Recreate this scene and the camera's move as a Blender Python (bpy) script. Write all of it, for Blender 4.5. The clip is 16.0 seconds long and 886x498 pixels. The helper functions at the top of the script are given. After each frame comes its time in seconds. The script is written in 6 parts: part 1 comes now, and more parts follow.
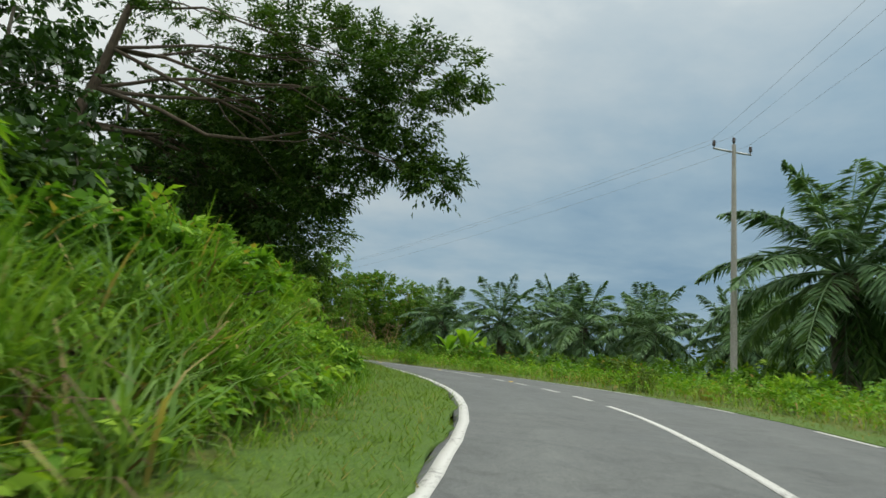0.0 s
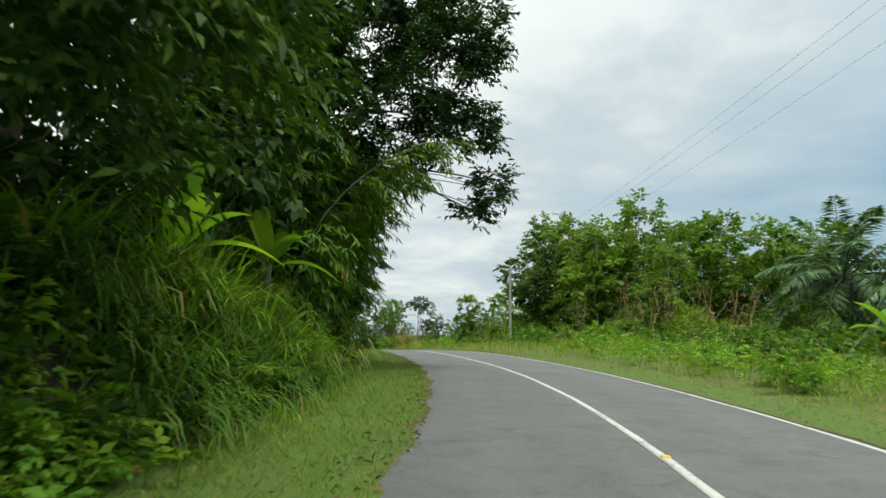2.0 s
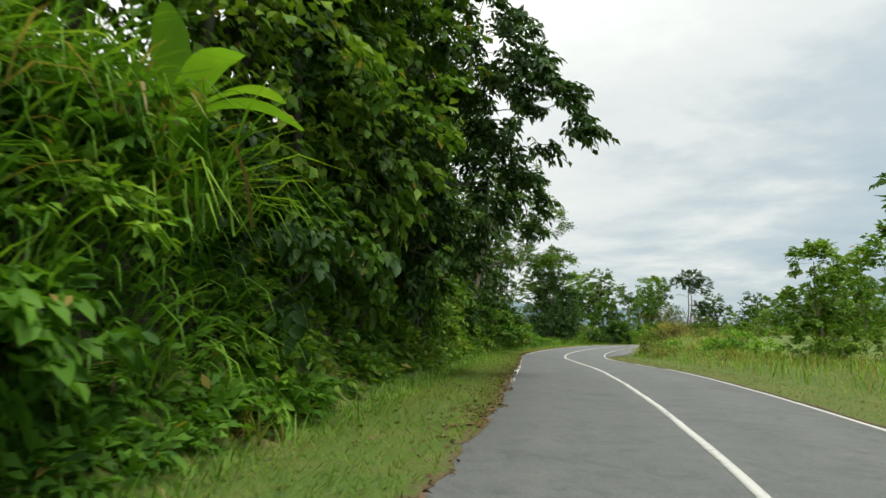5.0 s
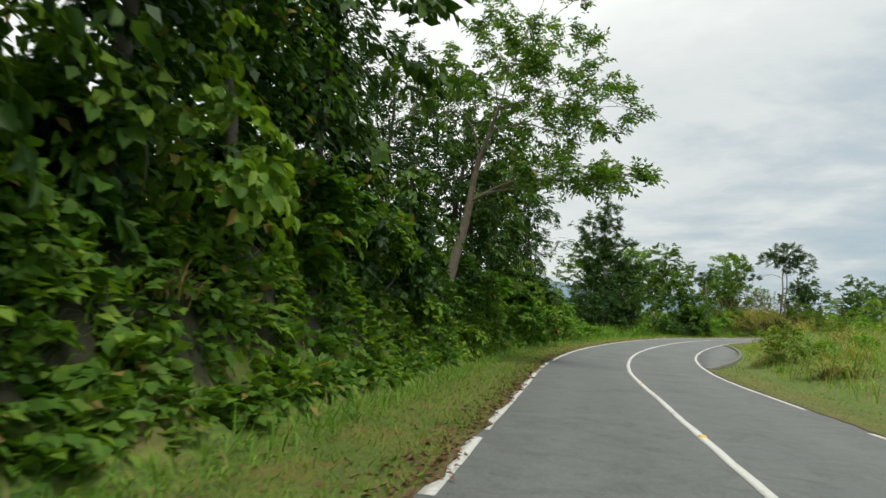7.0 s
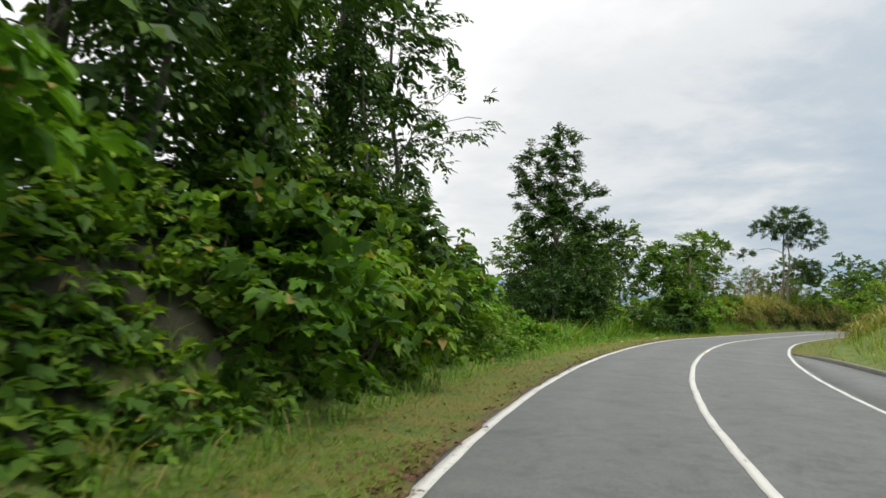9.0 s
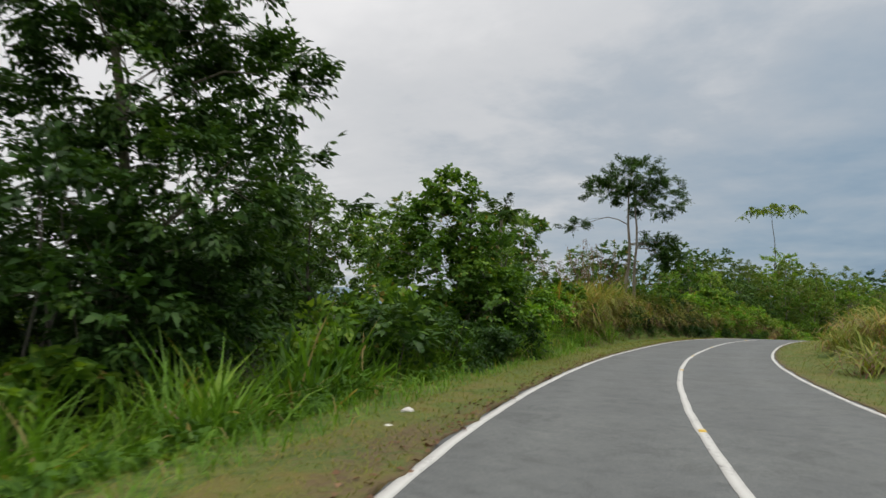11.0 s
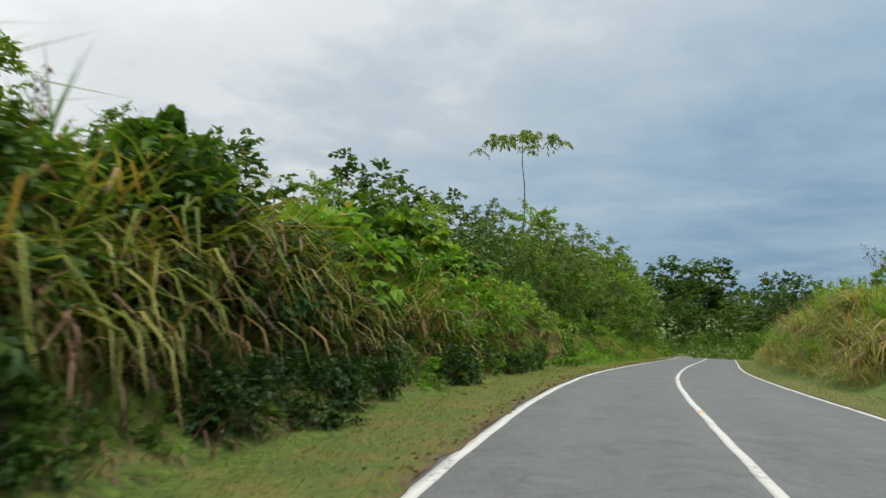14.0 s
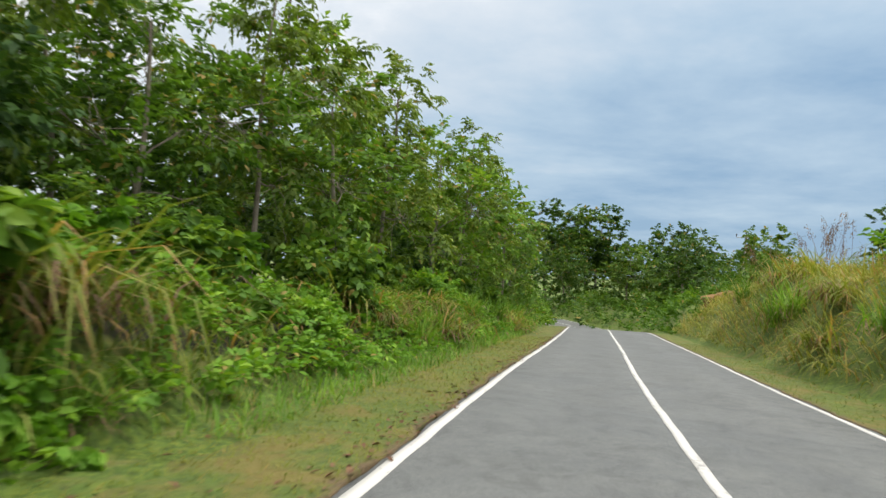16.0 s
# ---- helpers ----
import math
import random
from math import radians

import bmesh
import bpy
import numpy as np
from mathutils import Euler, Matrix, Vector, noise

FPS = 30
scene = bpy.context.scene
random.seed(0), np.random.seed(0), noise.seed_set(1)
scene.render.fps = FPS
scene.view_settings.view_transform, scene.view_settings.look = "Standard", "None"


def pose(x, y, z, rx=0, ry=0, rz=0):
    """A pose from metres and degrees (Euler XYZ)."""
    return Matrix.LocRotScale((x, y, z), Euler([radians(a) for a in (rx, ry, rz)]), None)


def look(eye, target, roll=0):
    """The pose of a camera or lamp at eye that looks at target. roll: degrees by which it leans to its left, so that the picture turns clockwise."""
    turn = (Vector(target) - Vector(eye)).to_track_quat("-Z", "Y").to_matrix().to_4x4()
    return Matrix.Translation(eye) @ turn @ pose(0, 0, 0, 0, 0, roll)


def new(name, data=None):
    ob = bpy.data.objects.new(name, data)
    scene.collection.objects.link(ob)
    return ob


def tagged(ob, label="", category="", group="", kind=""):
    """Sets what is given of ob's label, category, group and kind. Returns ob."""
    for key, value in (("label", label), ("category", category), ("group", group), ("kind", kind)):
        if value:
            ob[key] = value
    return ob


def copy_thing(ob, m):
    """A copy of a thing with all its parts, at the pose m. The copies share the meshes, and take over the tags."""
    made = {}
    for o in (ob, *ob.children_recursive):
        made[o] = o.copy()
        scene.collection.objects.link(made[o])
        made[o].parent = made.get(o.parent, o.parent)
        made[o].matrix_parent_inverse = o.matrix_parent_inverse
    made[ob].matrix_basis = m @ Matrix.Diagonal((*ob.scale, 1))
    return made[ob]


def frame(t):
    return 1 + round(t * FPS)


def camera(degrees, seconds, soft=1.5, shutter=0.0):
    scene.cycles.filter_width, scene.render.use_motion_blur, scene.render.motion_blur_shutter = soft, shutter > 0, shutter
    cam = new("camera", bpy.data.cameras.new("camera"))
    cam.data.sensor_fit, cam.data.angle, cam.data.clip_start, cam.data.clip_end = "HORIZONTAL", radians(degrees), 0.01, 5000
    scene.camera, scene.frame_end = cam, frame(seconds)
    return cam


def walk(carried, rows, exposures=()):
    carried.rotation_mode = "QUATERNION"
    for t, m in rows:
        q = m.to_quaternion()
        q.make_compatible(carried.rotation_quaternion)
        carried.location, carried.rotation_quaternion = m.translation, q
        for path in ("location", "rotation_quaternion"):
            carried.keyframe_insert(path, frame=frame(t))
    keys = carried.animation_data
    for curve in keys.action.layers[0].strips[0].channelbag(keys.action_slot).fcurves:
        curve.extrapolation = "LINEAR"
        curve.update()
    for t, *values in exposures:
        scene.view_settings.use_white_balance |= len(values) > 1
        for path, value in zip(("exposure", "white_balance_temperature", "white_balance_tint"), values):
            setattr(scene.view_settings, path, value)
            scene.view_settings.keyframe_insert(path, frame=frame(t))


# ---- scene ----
# ---- the camera and its drive ----
SOFT, SHUTTER = 1.5, 0.12
SKY, SUN = 0.97, 2.7      # brightness of the overcast sky and of the veiled sun
EXPOSURES = [(0.0, -0.34, 6450, 3), (0.5, -0.22, 6480, 2), (1.0, -0.06, 6500, 2), (1.5, -0.04, 6500, 2), (2.5, 0.02, 6500, 3), (3.0, 0.04, 6500, 3), (3.5, -0.08, 6500, 3), (4.5, -0.06, 6550, 4), (7.0, -0.2, 6500, 5),
             (8.0, 0.0, 6450, 7), (10.5, -0.47, 6550, 12), (11.0, -0.52, 6450, 11), (12.0, -0.25, 6250, 9), (13.0, -0.34, 6250, 8), (13.5, -0.26, 6300, 8), (14.5, -0.2, 6450, 8), (16.0, 0.2, 6550, 11)]
cam = camera(66.5, 16.0, soft=SOFT, shutter=SHUTTER)
PATH = [
    (0, (0.001, 0.000, 1.400), (0.001, 1.967, 1.765), 4.0),
    (0.5, (1.057, 6.607, 1.900), (0.843, 8.564, 2.253), 2.5),
    (1, (1.144, 13.491, 2.349), (0.682, 15.413, 2.653), 0.4),
    (1.5, (0.333, 20.255, 2.688), (-0.384, 22.098, 2.988), 1.3),
    (2, (-1.293, 26.602, 2.944), (-2.236, 28.343, 3.229), 0.0),
    (2.5, (-3.565, 32.422, 3.171), (-4.675, 34.063, 3.443), 0.4),
    (3, (-6.293, 37.853, 3.364), (-7.531, 39.400, 3.642), -1.2),
    (3.5, (-9.293, 42.957, 3.572), (-10.630, 44.418, 3.850), -1.0),
    (4, (-12.471, 47.685, 3.746), (-13.896, 49.063, 4.012), -1.0),
    (4.5, (-15.721, 51.962, 3.890), (-17.219, 53.262, 4.147), 0.5),
    (4.7, (-17.025, 53.533, 3.939), (-18.539, 54.815, 4.193), 0.5),
    (5.2, (-20.283, 57.416, 4.019), (-21.822, 58.676, 4.232), 1.2),
    (5.7, (-23.621, 61.428, 4.057), (-25.167, 62.682, 4.255), 1.2),
    (6.3, (-27.922, 66.449, 4.055), (-29.501, 67.663, 4.238), 1.2),
    (6.8, (-31.871, 70.750, 4.023), (-33.498, 71.901, 4.200), 3.3),
    (7, (-33.527, 72.499, 3.999), (-35.155, 73.648, 4.165), 2.7),
    (7.5, (-37.744, 76.973, 3.888), (-39.373, 78.123, 4.034), 2.6),
    (8, (-42.000, 81.520, 3.732), (-43.610, 82.698, 3.872), 1.5),
    (8.2, (-43.743, 83.360, 3.678), (-45.341, 84.554, 3.820), 0.4),
    (8.7, (-48.131, 88.161, 3.571), (-49.698, 89.393, 3.734), 1.2),
    (9.2, (-52.461, 93.385, 3.499), (-53.950, 94.708, 3.674), 1.2),
    (9.8, (-57.352, 100.324, 3.466), (-58.715, 101.776, 3.652), 1.2),
    (10.3, (-61.008, 106.638, 3.464), (-62.254, 108.192, 3.640), -1.4),
    (10.5, (-62.359, 109.260, 3.476), (-63.573, 110.838, 3.666), -1.0),
    (11, (-65.496, 115.956, 3.514), (-66.607, 117.609, 3.703), 0.6),
    (11.5, (-68.126, 122.870, 3.487), (-69.141, 124.586, 3.644), 2.8),
    (12, (-70.333, 129.975, 3.408), (-71.250, 131.746, 3.558), 1.8),
    (12.5, (-72.184, 137.284, 3.318), (-72.992, 139.106, 3.481), 3.0),
    (13, (-73.575, 144.717, 3.309), (-74.250, 146.591, 3.492), 3.6),
    (13.5, (-74.381, 152.362, 3.358), (-74.914, 154.281, 3.544), 3.2),
    (14, (-74.641, 160.027, 3.374), (-75.033, 161.981, 3.547), 1.5),
    (14.5, (-74.459, 167.611, 3.282), (-74.724, 169.589, 3.418), 1.4),
    (15, (-73.829, 175.198, 3.024), (-73.992, 177.189, 3.101), 1.3),
    (15.5, (-72.896, 182.920, 2.702), (-72.994, 184.917, 2.775), 3.7),
    (16, (-71.554, 190.826, 2.323), (-71.601, 192.825, 2.376), 3.5),
]
walk(cam, [(t, look(eye, target, roll)) for t, eye, target, roll in PATH], EXPOSURES)

# the line of the road: knots 12 m apart along its centre
KNOTS = [
    (-1.9, -36.2, -2.20), (-1.0, -24.2, -1.60), (0.3, -12.3, -0.80), (2.03, -0.3, 0.25), (3.22, 11.9, 1.01), (1.1, 24.2, 1.47),
    (-3.4, 35.5, 1.83), (-9.6, 46.1, 2.22), (-17.0, 55.7, 2.57), (-24.6, 65.0, 2.69), (-32.7, 74.0, 2.64), (-40.9, 82.7, 2.37),
    (-49.0, 91.5, 2.13), (-56.0, 100.8, 2.05), (-61.9, 111.1, 2.07), (-66.6, 122.0, 2.10), (-70.1, 133.5, 2.01), (-72.4, 145.0, 1.98),
    (-73.3, 156.8, 2.05), (-72.9, 168.7, 1.90), (-71.8, 180.6, 1.41), (-70.0, 192.4, 0.81), (-67.8, 204.2, 0.22), (-65.35, 215.9, -0.34),
    (-62.95, 227.7, -0.90), (-60.6, 239.5, -1.45), (-58.5, 251.3, -2.40), (-57.8, 263.2, -3.40), (-58.0, 275.2, -3.80), (-59.8, 287.1, -4.00),
    (-63.4, 298.6, -4.15), (-68.1, 309.6, -4.25),
]
LANES = (2.73, 2.76)          # from the centre line to either edge line
DASHES = ((-30, 12.6), (13.6, 14.7), (15.8, 16.9), (18.1, 19.2), (20.1, 21.2), (22.2, 324))

# ---- world, sun and exposure ----
SUN_DIR = Vector((0.34, 0.0, 0.94)).normalized()   # towards the veiled sun, high in the east
world = bpy.data.worlds.new("overcast_sky")
scene.world = world
world.use_nodes = True
nt = world.node_tree
nt.nodes.clear()


def node(tree, kind, **values):
    n = tree.nodes.new(kind)
    for key, value in values.items():
        n.inputs[key].default_value = value
    return n


def math_node(tree, op, a, b=None):
    n = tree.nodes.new("ShaderNodeMath")
    n.operation = op
    for i, v in enumerate((a, b)):
        if v is None:
            continue
        if isinstance(v, (int, float)):
            n.inputs[i].default_value = v
        else:
            tree.links.new(v, n.inputs[i])
    return n.outputs[0]


def ramp(tree, fac, stops):
    n = tree.nodes.new("ShaderNodeValToRGB")
    while len(n.color_ramp.elements) < len(stops):
        n.color_ramp.elements.new(0.5)
    for e, (p, c) in zip(n.color_ramp.elements, stops):
        e.position, e.color = p, (*c, 1)
    tree.links.new(fac, n.inputs[0])
    return n.outputs[0]


def mix(tree, fac, a, b, blend="MIX"):
    n = tree.nodes.new("ShaderNodeMix")
    n.data_type, n.blend_type = "RGBA", blend
    for i, v in ((0, fac), (6, a), (7, b)):
        if isinstance(v, (int, float)):
            n.inputs[i].default_value = v
        elif isinstance(v, tuple):
            n.inputs[i].default_value = (*v, 1)
        else:
            tree.links.new(v, n.inputs[i])
    return n.outputs[2]


sky = nt.nodes.new("ShaderNodeTexSky")
sky.sky_type, sky.sun_disc = "NISHITA", False
sky.sun_elevation = math.asin(SUN_DIR.z)
sky.sun_rotation = math.atan2(SUN_DIR.x, SUN_DIR.y)
sky_dim = mix(nt, 1.0, sky.outputs[0], (0.1, 0.1, 0.1), "MULTIPLY")
tc = nt.nodes.new("ShaderNodeTexCoord")
sep = nt.nodes.new("ShaderNodeSeparateXYZ")
nt.links.new(tc.outputs["Generated"], sep.inputs[0])
# cloud sheets seen from below: stretched towards the horizon
den = math_node(nt, "ADD", math_node(nt, "MAXIMUM", sep.outputs[2], 0.0), 0.13)
flat = nt.nodes.new("ShaderNodeCombineXYZ")
nt.links.new(math_node(nt, "DIVIDE", sep.outputs[0], den), flat.inputs[0])
nt.links.new(math_node(nt, "DIVIDE", sep.outputs[1], den), flat.inputs[1])
cl = node(nt, "ShaderNodeTexNoise", Scale=0.8, Detail=7.0, Roughness=0.55, Distortion=0.4)
nt.links.new(flat.outputs[0], cl.inputs["Vector"])
cl2 = node(nt, "ShaderNodeTexNoise", Scale=2.6, Detail=5.0, Roughness=0.6)
nt.links.new(flat.outputs[0], cl2.inputs["Vector"])
# the bank of rain cloud lies low in the north-north-east
vd = nt.nodes.new("ShaderNodeVectorMath")
vd.operation = "DOT_PRODUCT"
vd.inputs[1].default_value = Vector((0.62, 0.78, -0.05)).normalized()
nt.links.new(tc.outputs["Generated"], vd.inputs[0])
dark = math_node(nt, "SUBTRACT", vd.outputs["Value"], math_node(nt, "SUBTRACT", math_node(nt, "MULTIPLY", sep.outputs[2], 0.95), 0.06))
dark = math_node(nt, "ADD", dark, math_node(nt, "MULTIPLY", math_node(nt, "SUBTRACT", cl.outputs["Fac"], 0.5), -1.05))
dark = math_node(nt, "ADD", dark, math_node(nt, "MULTIPLY", math_node(nt, "SUBTRACT", cl2.outputs["Fac"], 0.5), -0.45))
dark = math_node(nt, "ADD", math_node(nt, "MULTIPLY", dark, 0.8), 0.2)
cloud = ramp(nt, dark, [(0.0, (1.24, 1.23, 1.21)), (0.2, (1.0, 1.01, 1.01)), (0.33, (0.93, 0.95, 0.96)), (0.47, (0.68, 0.75, 0.81)), (0.76, (0.43, 0.57, 0.70)), (1.0, (0.27, 0.42, 0.59))])
both = mix(nt, 0.9, sky_dim, cloud)
# an overcast sky is brightest overhead
lift = math_node(nt, "ADD", 1.0, math_node(nt, "MULTIPLY", math_node(nt, "POWER", math_node(nt, "MAXIMUM", sep.outputs[2], 0.0), 3.0), 1.0))
vm = nt.nodes.new("ShaderNodeVectorMath")
vm.operation = "SCALE"
nt.links.new(both, vm.inputs[0])
nt.links.new(lift, vm.inputs["Scale"])
bg = node(nt, "ShaderNodeBackground", Strength=SKY)
nt.links.new(vm.outputs[0], bg.inputs[0])
wo = nt.nodes.new("ShaderNodeOutputWorld")
nt.links.new(bg.outputs[0], wo.inputs[0])

sun = new("sun", bpy.data.lights.new("sun", "SUN"))
sun.data.energy, sun.data.angle, sun.data.color = SUN, radians(18), (1.0, 0.96, 0.88)
sun.matrix_world = look(SUN_DIR * 100, (0, 0, 0))


# ---- materials ----
def material(name):
    m = bpy.data.materials.new(name)
    m.use_nodes = True
    t = m.node_tree
    t.nodes.clear()
    out = t.nodes.new("ShaderNodeOutputMaterial")
    return m, t, out


def noise_tex(t, scale, detail=4.0, rough=0.55, vec=None, dist=0.0):
    n = node(t, "ShaderNodeTexNoise", Scale=scale, Detail=detail, Roughness=rough, Distortion=dist)
    if vec is None:
        g = t.nodes.new("ShaderNodeNewGeometry")
        vec = g.outputs["Position"]
    t.links.new(vec, n.inputs["Vector"])
    return n.outputs["Fac"]


def bump(t, height, strength, distance):
    b = node(t, "ShaderNodeBump", Strength=strength, Distance=distance)
    t.links.new(height, b.inputs["Height"])
    return b.outputs[0]


def leaf_material(name, dark, mid, light, dry=None, dry_share=0.0, gloss=0.5, thin=0.35):
    """Leaves: each its own shade, patches of younger growth, light shining through."""
    m, t, out = material(name)
    dark, mid, light = [(r * 1.03 + 0.002, g_ * 0.97, b * 1.45 + 0.002) for r, g_, b in (dark, mid, light)]
    g = t.nodes.new("ShaderNodeNewGeometry")
    oi = t.nodes.new("ShaderNodeObjectInfo")
    patch = noise_tex(t, 0.55, 3.0)
    tuft = noise_tex(t, 2.6, 2.0)
    f = math_node(t, "ADD", math_node(t, "MULTIPLY", g.outputs["Random Per Island"], 0.36), math_node(t, "MULTIPLY", math_node(t, "SUBTRACT", patch, 0.28), 0.75))
    f = math_node(t, "ADD", f, math_node(t, "MULTIPLY", math_node(t, "SUBTRACT", tuft, 0.30), 0.62))
    f = math_node(t, "ADD", f, math_node(t, "MULTIPLY", math_node(t, "SUBTRACT", oi.outputs["Random"], 0.5), 0.4))
    stops = [(0.0, dark), (0.5, mid), (1.0, light)]
    col = ramp(t, f, stops)
    if dry:
        w = math_node(t, "GREATER_THAN", math_node(t, "FRACT", math_node(t, "MULTIPLY", g.outputs["Random Per Island"], 37.7)), 1.0 - dry_share)
        col = mix(t, w, col, dry)
    p = node(t, "ShaderNodeBsdfPrincipled", Roughness=gloss)
    p.inputs["Specular IOR Level"].default_value = 0.12
    t.links.new(col, p.inputs["Base Color"])
    tr = t.nodes.new("ShaderNodeBsdfTranslucent")
    t.links.new(mix(t, 1.0, col, (1.3, 1.35, 0.45), "MULTIPLY"), tr.inputs[0])
    ms = node(t, "ShaderNodeMixShader", Fac=thin)
    t.links.new(p.outputs[0], ms.inputs[1])
    t.links.new(tr.outputs[0], ms.inputs[2])
    t.links.new(ms.outputs[0], out.inputs[0])
    return m


# dark foliage; where it fills gaps and bank feet, its colour paints shade
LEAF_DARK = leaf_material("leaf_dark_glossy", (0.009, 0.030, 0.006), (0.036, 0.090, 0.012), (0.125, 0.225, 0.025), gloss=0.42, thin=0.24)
LEAF_MID = leaf_material("leaf_green", (0.016, 0.052, 0.007), (0.078, 0.175, 0.016), (0.27, 0.41, 0.034), (0.26, 0.2, 0.06), 0.015)
LEAF_LIME = leaf_material("leaf_bright_green", (0.034, 0.105, 0.009), (0.120, 0.275, 0.018), (0.33, 0.50, 0.04), (0.3, 0.24, 0.07), 0.02)
LEAF_TALL = leaf_material("leaf_tall_tree", (0.012, 0.036, 0.006), (0.050, 0.115, 0.014), (0.19, 0.30, 0.032), (0.26, 0.2, 0.06), 0.02)
LEAF_THICKET = leaf_material("leaf_thicket", (0.028, 0.080, 0.010), (0.120, 0.245, 0.022), (0.31, 0.45, 0.042), (0.34, 0.26, 0.1), 0.03)
LEAF_BAMBOO = leaf_material("leaf_bamboo", (0.014, 0.042, 0.006), (0.080, 0.19, 0.017), (0.26, 0.43, 0.036), (0.32, 0.24, 0.09), 0.03, thin=0.3)
LEAF_OLIVE = leaf_material("leaf_olive", (0.038, 0.075, 0.010), (0.115, 0.19, 0.022), (0.25, 0.34, 0.04), (0.28, 0.2, 0.07), 0.02)
LEAF_BANANA = leaf_material("leaf_banana", (0.09, 0.22, 0.015), (0.18, 0.36, 0.024), (0.31, 0.48, 0.04), thin=0.4)
LEAF_PALM = leaf_material("leaf_palm", (0.040, 0.095, 0.034), (0.120, 0.225, 0.070), (0.24, 0.38, 0.12), gloss=0.36, thin=0.2)
BLADE_GREEN = leaf_material("grass_tall_green", (0.028, 0.082, 0.009), (0.120, 0.255, 0.020), (0.28, 0.43, 0.045), (0.30, 0.24, 0.10), 0.04, thin=0.35)
BLADE_PALE = leaf_material("grass_broad_pale_green", (0.06, 0.14, 0.02), (0.15, 0.28, 0.045), (0.29, 0.42, 0.10), (0.34, 0.28, 0.12), 0.05, thin=0.3)
BLADE_GOLD = leaf_material("grass_tall_golden", (0.050, 0.105, 0.012), (0.185, 0.235, 0.03), (0.45, 0.40, 0.095), (0.32, 0.205, 0.085), 0.16, thin=0.35)
BLADE_DRY = leaf_material("grass_dry_straw", (0.06, 0.040, 0.018), (0.165, 0.108, 0.046), (0.36, 0.265, 0.12), thin=0.2)
BLADE_SHORT = leaf_material("grass_short", (0.055, 0.090, 0.008), (0.120, 0.160, 0.014), (0.21, 0.235, 0.030), (0.27, 0.20, 0.065), 0.08, thin=0.3)
BLADE_MOWN = leaf_material("grass_mown_green", (0.045, 0.10, 0.008), (0.100, 0.185, 0.013), (0.19, 0.28, 0.025), (0.27, 0.21, 0.07), 0.04, thin=0.3)
LITTER = leaf_material("fallen_leaves", (0.05, 0.028, 0.012), (0.14, 0.082, 0.03), (0.30, 0.20, 0.07), thin=0.05, gloss=0.7)


def bark_material(name, dark, light, scale=6.0, pale=1.5):
    m, t, out = material(name)
    tcn = t.nodes.new("ShaderNodeTexCoord")
    mp = t.nodes.new("ShaderNodeMapping")
    mp.inputs["Scale"].default_value = (1, 1, 0.22)
    t.links.new(tcn.outputs["Object"], mp.inputs[0])
    grain = noise_tex(t, scale * 3, 6.0, 0.65, mp.outputs[0])
    lichen = noise_tex(t, scale * 0.3, 4.0)
    col = ramp(t, grain, [(0.3, dark), (0.7, light)])
    col = mix(t, math_node(t, "MULTIPLY", math_node(t, "SUBTRACT", lichen, 0.4), pale), col, (0.28, 0.27, 0.22))
    p = node(t, "ShaderNodeBsdfPrincipled", Roughness=0.9)
    t.links.new(col, p.inputs["Base Color"])
    t.links.new(bump(t, grain, 0.6, 0.03), p.inputs["Normal"])
    t.links.new(p.outputs[0], out.inputs[0])
    return m


BARK_GREY = bark_material("bark_grey", (0.09, 0.075, 0.055), (0.26, 0.22, 0.17))
BARK_DARK = bark_material("bark_dark", (0.03, 0.025, 0.02), (0.10, 0.085, 0.065))
BARK_PALE = bark_material("bark_pale", (0.17, 0.14, 0.11), (0.42, 0.37, 0.30))
STEM_GREEN = bark_material("stem_green", (0.06, 0.09, 0.03), (0.2, 0.24, 0.09))
BARK_TAN = bark_material("bark_tan_mottled", (0.06, 0.045, 0.03), (0.22, 0.175, 0.125), 6.0, 1.0)
BAMBOO_CULM = bark_material("bamboo_culm", (0.03, 0.045, 0.014), (0.09, 0.115, 0.04))
BARK_BROWN = bark_material("bark_brown", (0.032, 0.023, 0.016), (0.12, 0.088, 0.06), 6.0, 0.5)
PALM_TRUNK = bark_material("palm_trunk", (0.025, 0.02, 0.016), (0.09, 0.07, 0.05), 9.0)

# asphalt: fine stone, long tyre-polished lanes, patches and stains
ASPHALT, t, out = material("asphalt")
fine = noise_tex(t, 160.0, 3.0, 0.7)
mid = noise_tex(t, 5.0, 8.0, 0.7)
big = noise_tex(t, 0.4, 5.0, 0.65, dist=0.8)
at = t.nodes.new("ShaderNodeAttribute")
at.attribute_name = "across"
wheel = math_node(t, "ABSOLUTE", math_node(t, "SINE", math_node(t, "MULTIPLY", at.outputs["Fac"], 1.75)))
col = ramp(t, fine, [(0.2, (0.062, 0.068, 0.070)), (0.8, (0.185, 0.195, 0.195))])
col = mix(t, ramp(t, mid, [(0.35, (0, 0, 0)), (0.75, (0.75, 0.75, 0.75))]), col, (0.175, 0.182, 0.178))
col = mix(t, ramp(t, big, [(0.42, (0, 0, 0)), (0.72, (0.42, 0.42, 0.42))]), col, (0.078, 0.084, 0.086))
col = mix(t, math_node(t, "MULTIPLY", wheel, 0.28), col, (0.085, 0.09, 0.092))
stone_size = noise_tex(t, 28.0, 2.0, 0.8)
stain = noise_tex(t, 1.6, 6.0, 0.75, dist=1.2)
col = mix(t, 1.0, col, ramp(t, stone_size, [(0.3, (0.78, 0.78, 0.78)), (0.7, (1.2, 1.2, 1.2))]), "MULTIPLY")
